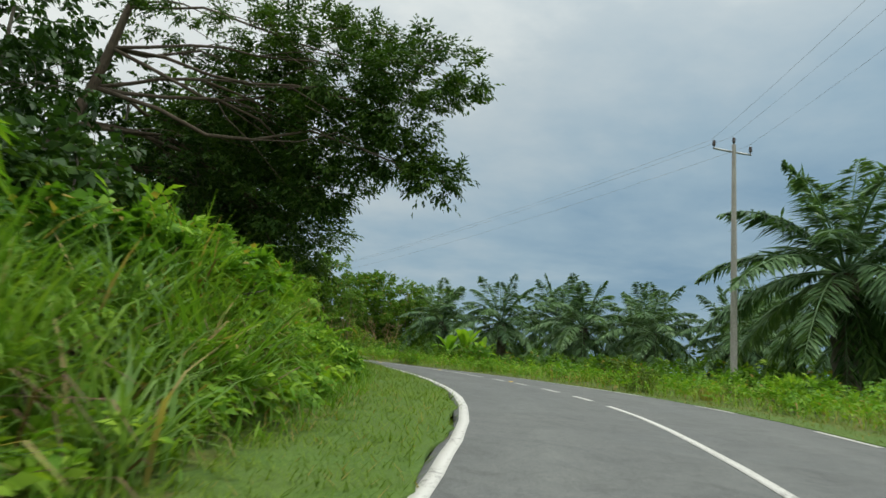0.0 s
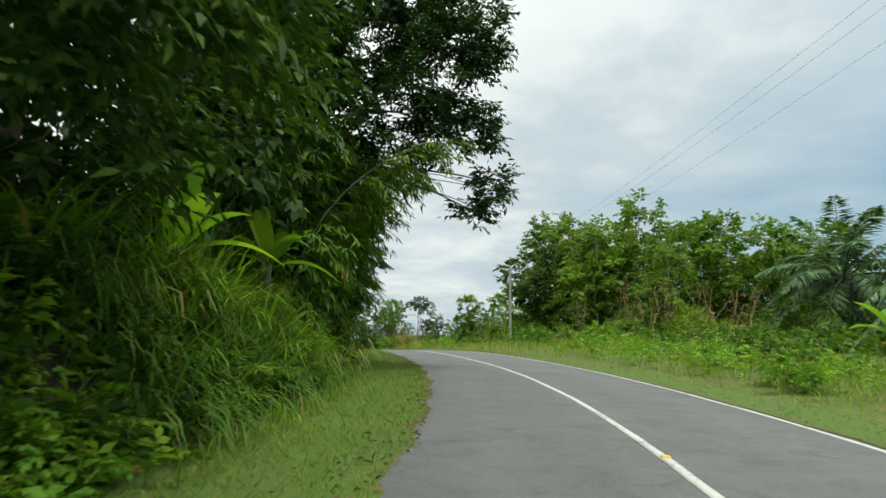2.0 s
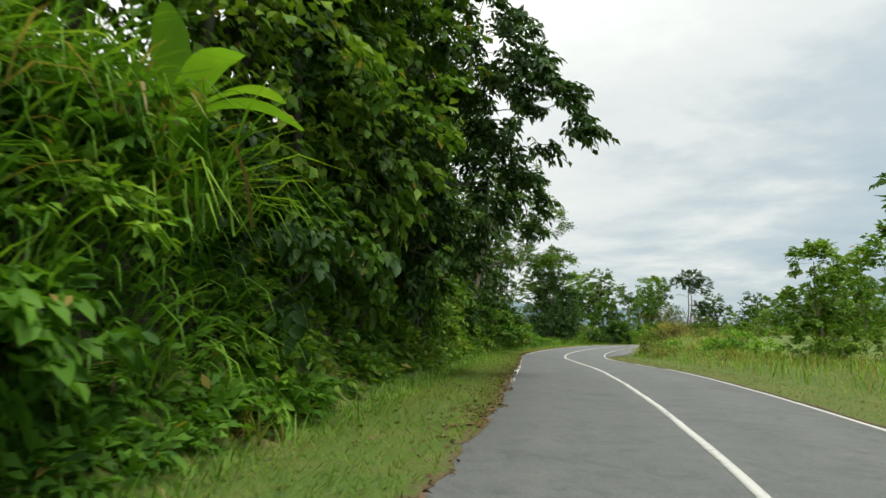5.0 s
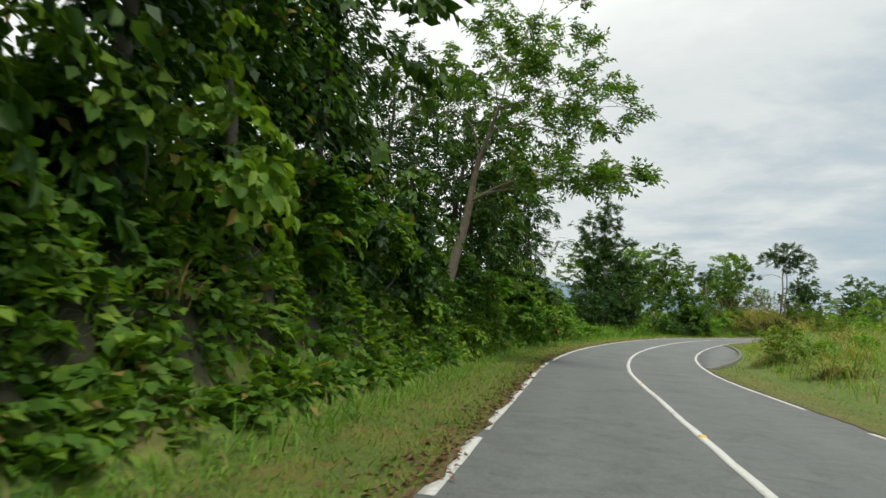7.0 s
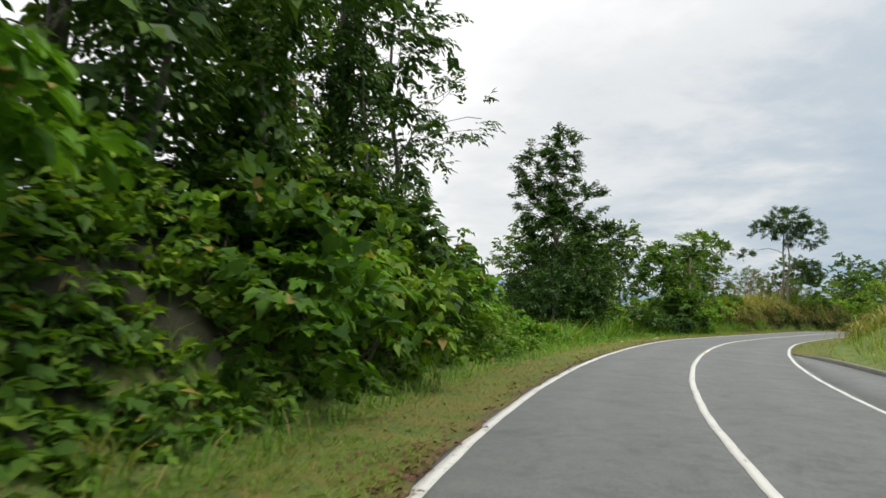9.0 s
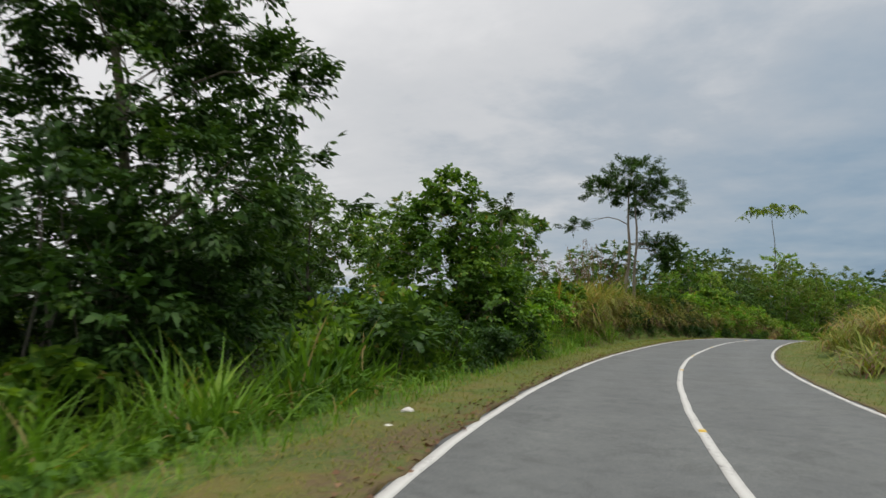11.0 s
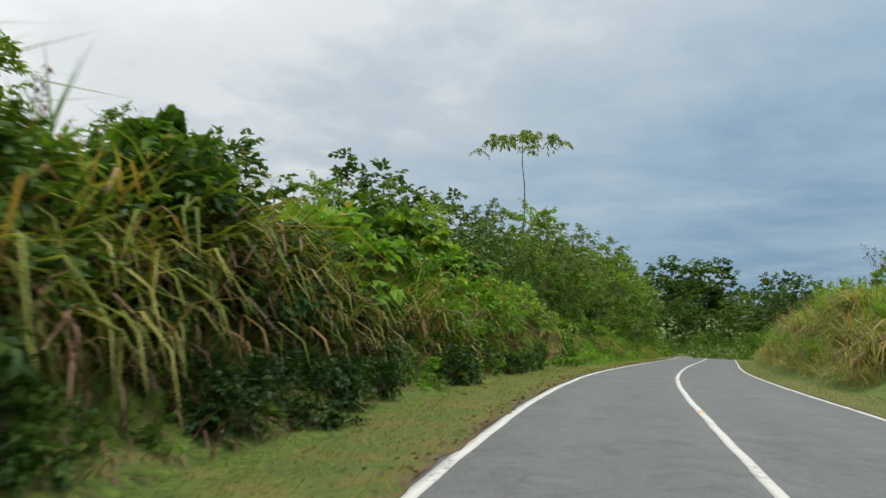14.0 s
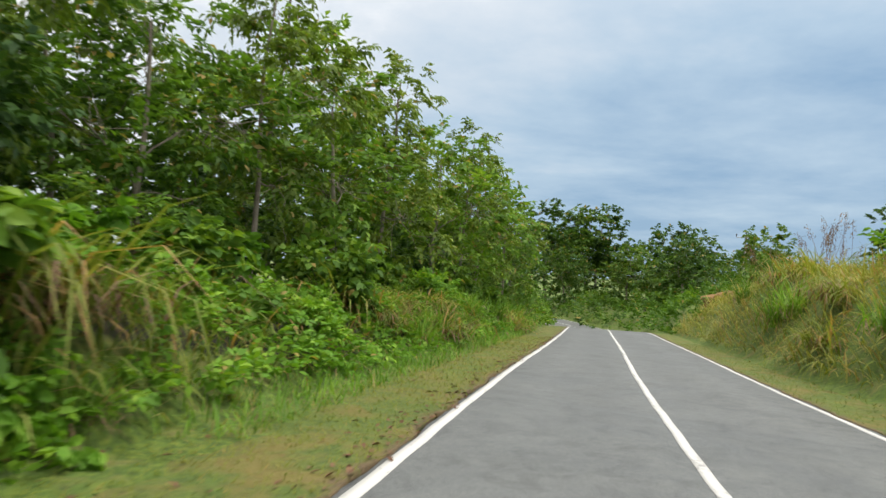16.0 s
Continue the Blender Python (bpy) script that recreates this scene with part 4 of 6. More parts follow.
# ---- plants: one of each kind, to be copied ----
OVAL = oval_leaf_arrays
PLANTS = {
    "mid": [shrub("bush", "dense green broadleaf bush on the roadside bank", 11, 1.3, 1.9, (0.21, 0.14, 0.34), 50, 14, LEAF_MID),
            shrub("bush", "rounded green bush with small leaves", 12, 1.2, 1.7, (0.21, 0.12, 0.34), 54, 14, LEAF_MID)],
    "lime": [shrub("bush", "bright green leafy bush in the roadside growth", 13, 1.25, 1.6, (0.21, 0.135, 0.34), 50, 14, LEAF_LIME),
             shrub("bush", "light green feathery bush by the road", 14, 1.3, 1.5, (0.22, 0.1, 0.36), 54, 14, LEAF_LIME)],
    "dark": [shrub("bush", "dark green bush with shade put into its leaf colour", 17, 1.4, 2.2, (0.21, 0.105, 0.38), 60, 21, LEAF_DARK),
             shrub("bush", "dark glossy bush at the jungle edge", 18, 1.3, 2.0, (0.22, 0.11, 0.36), 60, 21, LEAF_DARK)],
    "olive": [shrub("bush", "olive green scrub bush with dry leaves", 19, 1.3, 1.6, (0.22, 0.11, 0.36), 56, 14, LEAF_OLIVE)],
    "big": [shrub("shrub", "large-leaved green shrub on the bank", 15, 1.2, 1.8, (0.27, 0.2, 0.34), 46, 14, LEAF_MID, droop=0.5, form=OVAL, category="shrub"),
            shrub("shrub", "large-leaved bright green shrub by the verge", 16, 1.1, 1.5, (0.25, 0.18, 0.32), 44, 14, LEAF_LIME, droop=0.55, form=OVAL, category="shrub")],
    "vine": [shrub("creeper", "curtain of green creeper over the bank", 21, 1.2, 2.6, (0.17, 0.14, 0.32), 64, 14, LEAF_MID, droop=0.9, form=OVAL, category="creeper"),
             shrub("creeper", "dark curtain of creeper on the trees", 22, 1.3, 3.0, (0.19, 0.14, 0.34), 60, 14, LEAF_DARK, droop=0.9, form=OVAL, category="creeper")],
    "fern": [fern("fern", "bright green fern on the bank", 23, 13, 1.1), fern("fern", "arching green fern on the bank", 24, 11, 1.4, LEAF_MID)],
    "grass": [tussock("grass_clump", "clump of tall green arching grass", 31, 1.7, 140, 0.9, BLADE_GREEN, 26),
              tussock("grass_clump", "thick tussock of green grass", 32, 1.3, 150, 0.9, BLADE_GREEN, 34)],
    "reed": [tussock("grass_clump", "tall reed-like green grass with broad blades", 33, 2.3, 120, 0.9, BLADE_GREEN, 10, 0, (0.4, 1.4)),
             tussock("grass_clump", "tall leaning green grass on the bank", 34, 2.0, 120, 1.1, BLADE_GREEN, 12, 0, (0.5, 1.5))],
    "gold": [tussock("grass_clump", "tall golden-green grass with dry hanging blades", 35, 1.6, 160, 1.1, BLADE_GOLD, 70, 0, (0.7, 2.0)),
             tussock("grass_clump", "yellowing tall grass with dead brown skirts", 36, 1.8, 160, 1.2, BLADE_GOLD, 100, 0, (0.8, 2.0))],
    "plume": [tussock("grass_clump", "golden grass with feathery seed heads", 37, 1.6, 140, 1.1, BLADE_GOLD, 60, 8, (0.6, 1.8))],
    "thicket": [shrub("bush", "tall dense green thicket bush", 51, 2.5, 3.7, (0.22, 0.115, 0.44), 110, 21, LEAF_MID, 6),
                shrub("bush", "high leafy bush in the scrub", 52, 2.3, 3.4, (0.21, 0.105, 0.44), 100, 21, LEAF_THICKET, 6)],
    # gap filler: shade between the trees is put into its dark leaf colour
    "gloom": [shrub("bush", "tall bush with dark leaves as painted shade between trees", 53, 2.5, 3.9, (0.23, 0.115, 0.44), 110, 21, LEAF_DARK, 6)],
    "palmate": [shrub("shrub", "bright green shrub with hand-shaped leaves", 25, 1.2, 1.7, (0.23, 0.075, 0.3), 36, 14, LEAF_LIME, droop=0.45, form=palmate_arrays, category="shrub"),
                shrub("shrub", "lime green shrub with spread finger-like leaves", 26, 1.1, 1.4, (0.22, 0.072, 0.28), 34, 14, LEAF_LIME, droop=0.5, form=palmate_arrays, category="shrub")],
    "pale": [tussock("grass_clump", "coarse grass with broad pale arching blades", 40, 1.5, 70, 0.55, BLADE_PALE, 12, 0, (0.3, 1.1), 1.3),
             tussock("grass_clump", "leaning coarse grass with pale green blades", 41, 1.7, 80, 0.8, BLADE_PALE, 14, 0, (0.5, 1.4), 1.2)],
    "drape": [tussock("grass_clump", "green bamboo grass arching over and hanging", 42, 1.9, 190, 1.1, LEAF_LIME, 16, 0, (0.7, 1.9)),
              tussock("grass_clump", "thick cushion of hanging green grass", 43, 1.6, 190, 1.1, BLADE_GREEN, 24, 0, (0.8, 2.0))],
    "low": [tussock("grass_clump", "low green grass clump on the verge", 38, 0.75, 120, 0.8, BLADE_GREEN, 16),
            tussock("grass_clump", "low yellow-green grass clump", 39, 0.8, 120, 0.9, BLADE_GOLD, 26)],
}
pick = random.Random(5)


def scatter(kinds, u0, u1, d0, d1, size=(0.8, 1.25), tall=(0.85, 1.2)):
    """Plants strewn over a stretch of the roadside; kinds: how many of each."""
    kinds = [k for k, n in kinds.items() for _ in range(n)]
    pick.shuffle(kinds)
    for i, k in enumerate(kinds):
        u = u0 + (u1 - u0) * (i + pick.random()) / len(kinds)
        put(pick.choice(PLANTS[k]), spot(u, pick.uniform(d0, d1), 0.05), pick.uniform(*size), pick.uniform(0, 360), pick.uniform(*tall), (pick.uniform(-6, 6), pick.uniform(-6, 6)))


# ---- left side, from the start of the drive onwards ----
for u, d, s in ((4.4, -4.9, 0.85), (3.2, -5.4, 0.8), (5.6, -5.6, 0.75), (7.4, -5.5, 0.7), (9.6, -5.8, 0.75)):
    put(PLANTS["pale"][int(u) % 2], spot(u, d, 0.03), s, u * 71 % 360)
scatter(dict(pale=4, reed=6, grass=5), 2, 10, -5.5, -7.2, (0.6, 0.9))
scatter(dict(palmate=5, lime=3), 3, 12, -6.8, -8.8, (0.9, 1.3))
scatter(dict(low=10, grass=5, lime=3), 6, 19, -5.0, -6.6, (0.5, 0.8))
scatter(dict(palmate=6, lime=3, pale=4), 10, 19, -6.6, -9.2, (0.7, 1.1))
scatter(dict(palmate=10, lime=3, fern=4), 17, 28, -6.0, -8.8, (0.85, 1.25))
scatter(dict(fern=6, lime=4, low=5), 12, 30, -4.8, -6.0, (0.4, 0.7))
scatter(dict(lime=3, mid=3, dark=4), 10, 30, -9.5, -13, (1.2, 1.7))
scatter(dict(fern=16, drape=4), 26, 38, -5.4, -7.6, (0.85, 1.3))
scatter(dict(palmate=3, lime=3, fern=5), 27, 36, -7.0, -8.6, (0.9, 1.3))
scatter(dict(lime=4, fern=5, low=7), 25, 42, -4.8, -5.8, (0.4, 0.7))
scatter(dict(drape=12, grass=5), 35, 44, -5.6, -7.4, (0.7, 1.05))
scatter(dict(dark=5, mid=2), 27, 50, -7.6, -10, (1.2, 1.8))
scatter(dict(big=7, fern=5, mid=3, low=4), 42, 52, -5.2, -6.6, (0.55, 0.9))
scatter(dict(vine=5, dark=3), 44, 58, -7.2, -9.0, (1.2, 1.7))
scatter(dict(dark=4, big=4, fern=4, grass=4), 48, 58, -5.3, -6.2, (0.45, 0.8))
scatter(dict(drape=15, lime=3), 57, 70, -5.9, -7.4, (0.75, 1.1))
scatter(dict(drape=9, lime=4, palmate=3, olive=1), 58, 70, -7.2, -9.4, (0.8, 1.15))
scatter(dict(grass=5, low=6, big=3), 57, 70, -5.1, -5.8, (0.5, 0.8))
scatter(dict(vine=11, mid=3, big=6, dark=4), 69, 87, -5.6, -8.0, (0.9, 1.5))
scatter(dict(vine=9, dark=5, mid=6, big=6), 84, 104, -6.0, -8.0, (0.8, 1.3))
scatter(dict(big=5, fern=4, mid=4), 99, 107, -5.7, -6.6, (0.5, 0.75))
scatter(dict(fern=10, big=10, low=6), 60, 128, -5.3, -6.2, (0.35, 0.7))
scatter(dict(mid=8, lime=4, big=7, dark=4), 101, 120, -6.2, -8.8, (0.7, 1.1))
scatter(dict(mid=5, lime=4, vine=4, dark=4), 117, 129, -5.7, -7.6, (0.9, 1.5))
scatter(dict(lime=5, olive=4, grass=3), 128, 138, -6.0, -9.5, (0.8, 1.3))
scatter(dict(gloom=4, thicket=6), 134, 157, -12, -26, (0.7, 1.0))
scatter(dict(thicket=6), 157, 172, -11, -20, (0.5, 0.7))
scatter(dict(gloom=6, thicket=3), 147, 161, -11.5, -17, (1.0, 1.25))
scatter(dict(grass=12, reed=3, big=6), 136, 154, -6.2, -8.8, (0.65, 0.95))
scatter(dict(mid=7, dark=4, big=4), 152, 165, -6.6, -9.2, (0.9, 1.5))
scatter(dict(low=7, grass=7), 150, 178, -5.0, -6.2, (0.5, 0.85))
scatter(dict(mid=5, lime=4, big=4), 162, 173, -6.4, -9.0, (0.7, 1.05))
scatter(dict(gold=15, grass=3, lime=2), 172, 198, -6.0, -7.8, (0.9, 1.3))
scatter(dict(gold=10, plume=9), 171, 187, -6.8, -9.4, (1.25, 1.6))
scatter(dict(grass=8, low=9), 160, 176, -5.3, -6.4, (0.6, 0.85))
scatter(dict(gold=4, plume=6), 184, 204, -7.6, -10, (1.0, 1.3))
scatter(dict(lime=8, olive=5, mid=8, big=5), 183, 214, -6.3, -8.4, (0.6, 0.92))
scatter(dict(lime=10, olive=4, gold=6, big=4, drape=6), 198, 220, -5.8, -8.0, (0.85, 1.25))
scatter(dict(thicket=5, gloom=2), 202, 226, -9.2, -12, (0.7, 1.0))
scatter(dict(big=5, low=5), 198, 222, -5.1, -5.9, (0.35, 0.6))
scatter(dict(lime=6, grass=5, big=4, low=5), 218, 238, -5.5, -7.2, (0.35, 0.6))
scatter(dict(grass=9, gold=8, low=4), 228, 262, -4.9, -7.0, (0.7, 1.05))
scatter(dict(mid=5, big=9, lime=3), 222, 258, -7.2, -9.2, (0.8, 1.15))
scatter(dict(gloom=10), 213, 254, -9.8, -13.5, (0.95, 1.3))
scatter(dict(thicket=7), 262, 315, -5.5, -9, (0.7, 1.1))

# ---- right side ----
scatter(dict(lime=9, olive=4, low=10), 8, 52, 5.4, 8.0, (0.45, 0.75))
scatter(dict(lime=4, olive=3, mid=3), 12, 54, 8, 14, (0.7, 1.1))
scatter(dict(olive=4, mid=3, lime=5, gold=8), 56, 112, 8, 18, (0.6, 1.0))
scatter(dict(thicket=12, gloom=2), 60, 98, 16, 21, (0.7, 1.1))
scatter(dict(lime=5, olive=4, low=6, gold=8), 104, 146, 5.6, 14, (0.6, 1.1))
scatter(dict(gold=18, olive=3), 146, 190, 5.0, 8.0, (0.75, 1.1))
scatter(dict(gold=6, olive=5, lime=4), 150, 204, 8, 15, (1.0, 1.5))
scatter(dict(gold=20, grass=10, low=6), 188, 256, 5.4, 8, (0.8, 1.2))
scatter(dict(gold=12, plume=12, lime=3), 200, 262, 7.5, 12, (1.2, 1.7))
scatter(dict(thicket=7), 214, 285, 15, 26, (0.8, 1.15))
scatter(dict(thicket=7), 262, 318, 6.5, 12, (0.7, 1.0))
# dark bushes as painted shade: under the tall tree, at the golden bank's foot
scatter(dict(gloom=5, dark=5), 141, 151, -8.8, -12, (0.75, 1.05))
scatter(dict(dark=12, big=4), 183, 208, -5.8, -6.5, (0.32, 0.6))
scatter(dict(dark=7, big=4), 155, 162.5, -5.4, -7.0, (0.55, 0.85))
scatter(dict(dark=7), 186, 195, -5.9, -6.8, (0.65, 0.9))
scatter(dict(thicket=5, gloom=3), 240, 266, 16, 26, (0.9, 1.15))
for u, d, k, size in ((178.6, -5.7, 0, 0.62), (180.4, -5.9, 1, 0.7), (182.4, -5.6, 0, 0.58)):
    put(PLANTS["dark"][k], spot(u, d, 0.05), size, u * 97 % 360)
# more dark leaves painting the shade along the bank's foot
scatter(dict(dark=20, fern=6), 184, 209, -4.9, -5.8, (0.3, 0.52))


def undergrowth(name, label, u0, u1, d0, d1, count, height, per, leaf, mat, seed):
    """Scrub too tangled to count: twig ends with leaves over a strip of ground."""
    g = np.random.default_rng(seed)
    xy = beside(g.uniform(u0, u1, count), d0 + (d1 - d0) * g.uniform(0, 1, count))
    top = height * (0.55 + 0.45 * waves(xy[:, 0] * 1.3, xy[:, 1] * 1.3))
    c = np.column_stack([xy, ground_z(xy) + np.maximum(top, 0.4 * height) * g.uniform(0.25, 1.0, count)])
    tagged(new(name, quick_mesh(name, *clump_leaves(g, c, leaf[2], per, leaf[0], leaf[1], out=np.tile([0.0, 0.0, 0.7], (count, 1)) + g.normal(size=(count, 3)) * 0.6), mat)), label, "undergrowth", kind="stuff")


undergrowth("undergrowth", "low green weeds beside the far lane", 8, 60, 5.2, 12, 1500, 1.0, 14, (0.16, 0.07, 0.3), LEAF_LIME, 301)
undergrowth("undergrowth", "tangled green scrub at the edge of the thicket", 56, 104, 12, 24, 900, 2.2, 14, (0.22, 0.1, 0.4), LEAF_MID, 302)
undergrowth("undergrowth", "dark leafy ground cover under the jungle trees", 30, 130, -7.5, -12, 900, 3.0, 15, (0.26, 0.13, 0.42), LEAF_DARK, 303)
undergrowth("undergrowth", "bright green weeds covering the bank", -2, 34, -4.7, -8.6, 2600, 0.5, 14, (0.16, 0.08, 0.26), LEAF_LIME, 304)
undergrowth("undergrowth", "broad-leaved creepers covering the bank", 28, 57, -5.05, -7.3, 1700, 0.55, 14, (0.19, 0.12, 0.28), LEAF_MID, 307)
undergrowth("undergrowth", "creepers and saplings on the steep bank", 69, 132, -5.15, -7.2, 4200, 0.55, 13, (0.2, 0.125, 0.28), LEAF_MID, 313)
undergrowth("undergrowth", "broad-leaved weeds on the mound", 57, 71, -5.0, -7.6, 1700, 0.65, 14, (0.2, 0.09, 0.3), LEAF_LIME, 309)
undergrowth("undergrowth", "thick weeds below the oil palms", 20, 84, 9, 24, 1000, 2.0, 13, (0.3, 0.13, 0.45), LEAF_MID, 310)
undergrowth("woodland", "dark scrub behind the oil palms", 6, 84, 24, 46, 1100, 3.4, 9, (0.6, 0.3, 1.0), LEAF_MID, 316)
undergrowth("undergrowth", "scrub beyond the dip of the road", 262, 322, 4, 14, 600, 2.6, 13, (0.4, 0.18, 0.5), LEAF_MID, 311)
undergrowth("undergrowth", "scrub beside the road beyond the dip", 262, 322, -4.2, -14, 600, 2.6, 13, (0.4, 0.18, 0.5), LEAF_MID, 312)
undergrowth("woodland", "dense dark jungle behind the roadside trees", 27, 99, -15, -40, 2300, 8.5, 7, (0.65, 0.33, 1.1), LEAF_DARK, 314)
# the deep shade below the old tree, painted by dark leaves
undergrowth("woodland", "leafy growth in dark colour as the shade under the old tree", 12, 42, -11.5, -24, 700, 5.0, 14, (0.5, 0.28, 0.9), LEAF_DARK, 317)
undergrowth("woodland", "far dark forest beyond the dip of the road", 288, 334, -40, 70, 1900, 4.9, 9, (0.55, 0.3, 1.0), LEAF_TALL, 318)
undergrowth("woodland", "leafy jungle behind the thicket", 60, 104, 26, 44, 700, 6.0, 9, (0.65, 0.33, 1.1), LEAF_THICKET, 315)
undergrowth("undergrowth", "low weeds in the ditch beside the verge", 130, 200, -5.3, -7.6, 1600, 0.5, 13, (0.15, 0.08, 0.26), LEAF_MID, 308)
undergrowth("undergrowth", "low weeds below the tall grass", 196, 262, -5.0, -8, 2100, 0.7, 13, (0.16, 0.08, 0.26), LEAF_LIME, 305)
undergrowth("undergrowth", "green scrub on the rising ground", 196, 320, 12, 30, 1100, 2.4, 12, (0.26, 0.13, 0.45), LEAF_MID, 306)


for u, d, s in ((145.6, -6.0, 1.0), (149.2, -6.7, 1.5), (147.2, -7.6, 1.4), (138.4, -6.5, 1.5), (143.6, -7.0, 1.0), (152.2, -7.0, 1.3), (140.6, -7.4, 1.3), (154.6, -6.6, 1.0)):
    put(pick.choice(PLANTS["grass"]), spot(u, d, 0.05), s, pick.uniform(0, 360), 0.95)

for u, d, s, k in ((141.4, -12.6, 1.45, 0), (142.0, -10.6, 1.3, 1), (146.2, -16.4, 1.9, 1), (145.4, -18.6, 1.9, 0), (146.6, -13.9, 1.7, 0), (149.6, -22.0, 2.2, 1), (141.2, -14.6, 1.5, 1)):
    put(PLANTS["dark" if k else "mid"][k], spot(u, d, 0.05), s, u * 77 % 360)

# ---- trees on the left ----
def on_ground(x, y):
    return x, y, float(ground_z([(x, y)])[0])


def facing(u):
    """The turn that brings a thing's x axis to point across the road."""
    t_ = spline(u)[1][0]
    return math.degrees(math.atan2(-t_[0], t_[1]))


OLD = (3.3, 0.0, 0.0)
tree("tree", "old spreading tree with a leaning grey-brown trunk and dark canopy", on_ground(-15.6, 23.1), (3.9, 0.6, 12.6),
     [(tuple(a + b for a, b in zip(c, OLD)), r, n) for c, r, n in
      [((11.8, 0.3, 5.3), (1.1, 0.9, 0.5), 24), ((10.2, 1.2, 6.2), (1.5, 1.4, 0.7), 34), ((7.4, 3.0, 5.6), (1.6, 1.8, 1.2), 56), ((5.6, 4.6, 8.0), (2.6, 2.6, 2.2), 84),
       ((10.8, 1.0, 9.2), (2.4, 2.2, 1.5), 70), ((7.2, 1.0, 9.8), (2.8, 2.4, 2.0), 84), ((10.2, 0.6, 7.6), (1.7, 1.6, 0.9), 40), ((2.6, 1.0, 11.4), (3.0, 3.4, 1.8), 50), ((4.4, 4.6, 5.6), (3.0, 3.0, 2.4), 120), ((5.4, 6.6, 4.4), (2.4, 2.6, 2.2), 110),
       ((2.2, 3.4, 6.4), (2.6, 2.6, 2.2), 80), ((3.5, 7.5, 3.2), (3.0, 2.5, 2.2), 80), ((7.6, 4.4, 11.6), (3.0, 3.0, 1.6), 60), ((4.6, 3.2, 9.4), (2.4, 2.2, 1.8), 90), ((7.4, 2.4, 7.4), (2.0, 1.8, 1.4), 60)]],
     (0.24, 0.095, 0.55), 101, BARK_BROWN, 0.36, LEAF_DARK, 63, 0.08, clear=0.4)


def jungle_tree(seed, height, mat, reach, label, leaf=(0.35, 0.19, 0.52), per=14):
    """A dense tree clad to the ground, heavier towards +x."""
    return tree("tree", label, (0, 0, 0), (0.5, 0.1, height * 0.85),
                [((reach, 0, height * 0.66), (1.9, 2.0, 1.8), 52), ((0.6, 0.3, height * 0.88), (2.5, 2.5, 1.8), 56), ((reach * 0.7, 0.8, height * 0.42), (1.9, 2.2, 1.9), 54),
                 ((reach * 0.5, -0.9, height * 0.22), (1.8, 2.2, 1.7), 48), ((-1.2, 0.2, height * 0.6), (2.4, 2.4, 2.6), 44)],
                leaf, seed, BARK_DARK, 0.2, mat, per, 0.12, droop=0.65)


WALL = [jungle_tree(121, 12.0, LEAF_DARK, 2.0, "tall jungle tree clad in dark creeper"), jungle_tree(122, 11.0, LEAF_DARK, 2.4, "dark dense tree at the jungle edge"), jungle_tree(123, 11.5, LEAF_MID, 1.8, "leafy green tree in the jungle edge"),
        jungle_tree(124, 11.5, LEAF_DARK, 2.0, "creeper-clad dark tree beside the verge", (0.24, 0.145, 0.5), 28), jungle_tree(125, 11.5, LEAF_THICKET, 1.9, "vine-clad green tree beside the verge", (0.24, 0.145, 0.5), 28)]
for u, d, k, s in ((33, -10, 1, 0.9), (37, -9, 0, 0.9), (41, -8.2, 1, 0.95), (44.5, -8.4, 3, 1.0), (47.5, -8.8, 3, 1.0), (51, -9.2, 0, 1.05), (55, -10, 2, 1.05), (65, -14, 0, 1.1), (70.5, -11, 2, 1.1), (72.6, -7.9, 4, 1.15), (75.4, -7.1, 4, 1.15), (81, -8.6, 3, 1.15), (85, -9.0, 3, 1.1), (89, -9.2, 4, 1.1), (93.5, -9.4, 3, 1.1), (98, -10, 1, 1.35), (67, -15, 0, 1.25), (28, -17, 1, 1.0), (18, -15, 1, 0.75), (31, -13, 1, 0.85), 
                   (117.5, -9.2, 0, 1.05), (120.5, -9.8, 1, 0.9), (124, -8.6, 0, 0.75), 
                   (155.5, -14, 1, 0.72), (157, -11.5, 1, 0.5), (162, -16.5, 1, 0.6)):
    put(WALL[k], spot(u, d), s, facing(u) + pick.uniform(-25, 25), pick.uniform(0.95, 1.1))
discard(*WALL)


def across(u):
    """Offsets to the right of the road, along it and up, as a place in the world's axes."""
    o = spline(u)[1][0]
    return lambda r, a_, h: (o[1] * r + o[0] * a_, -o[0] * r + o[1] * a_, h)


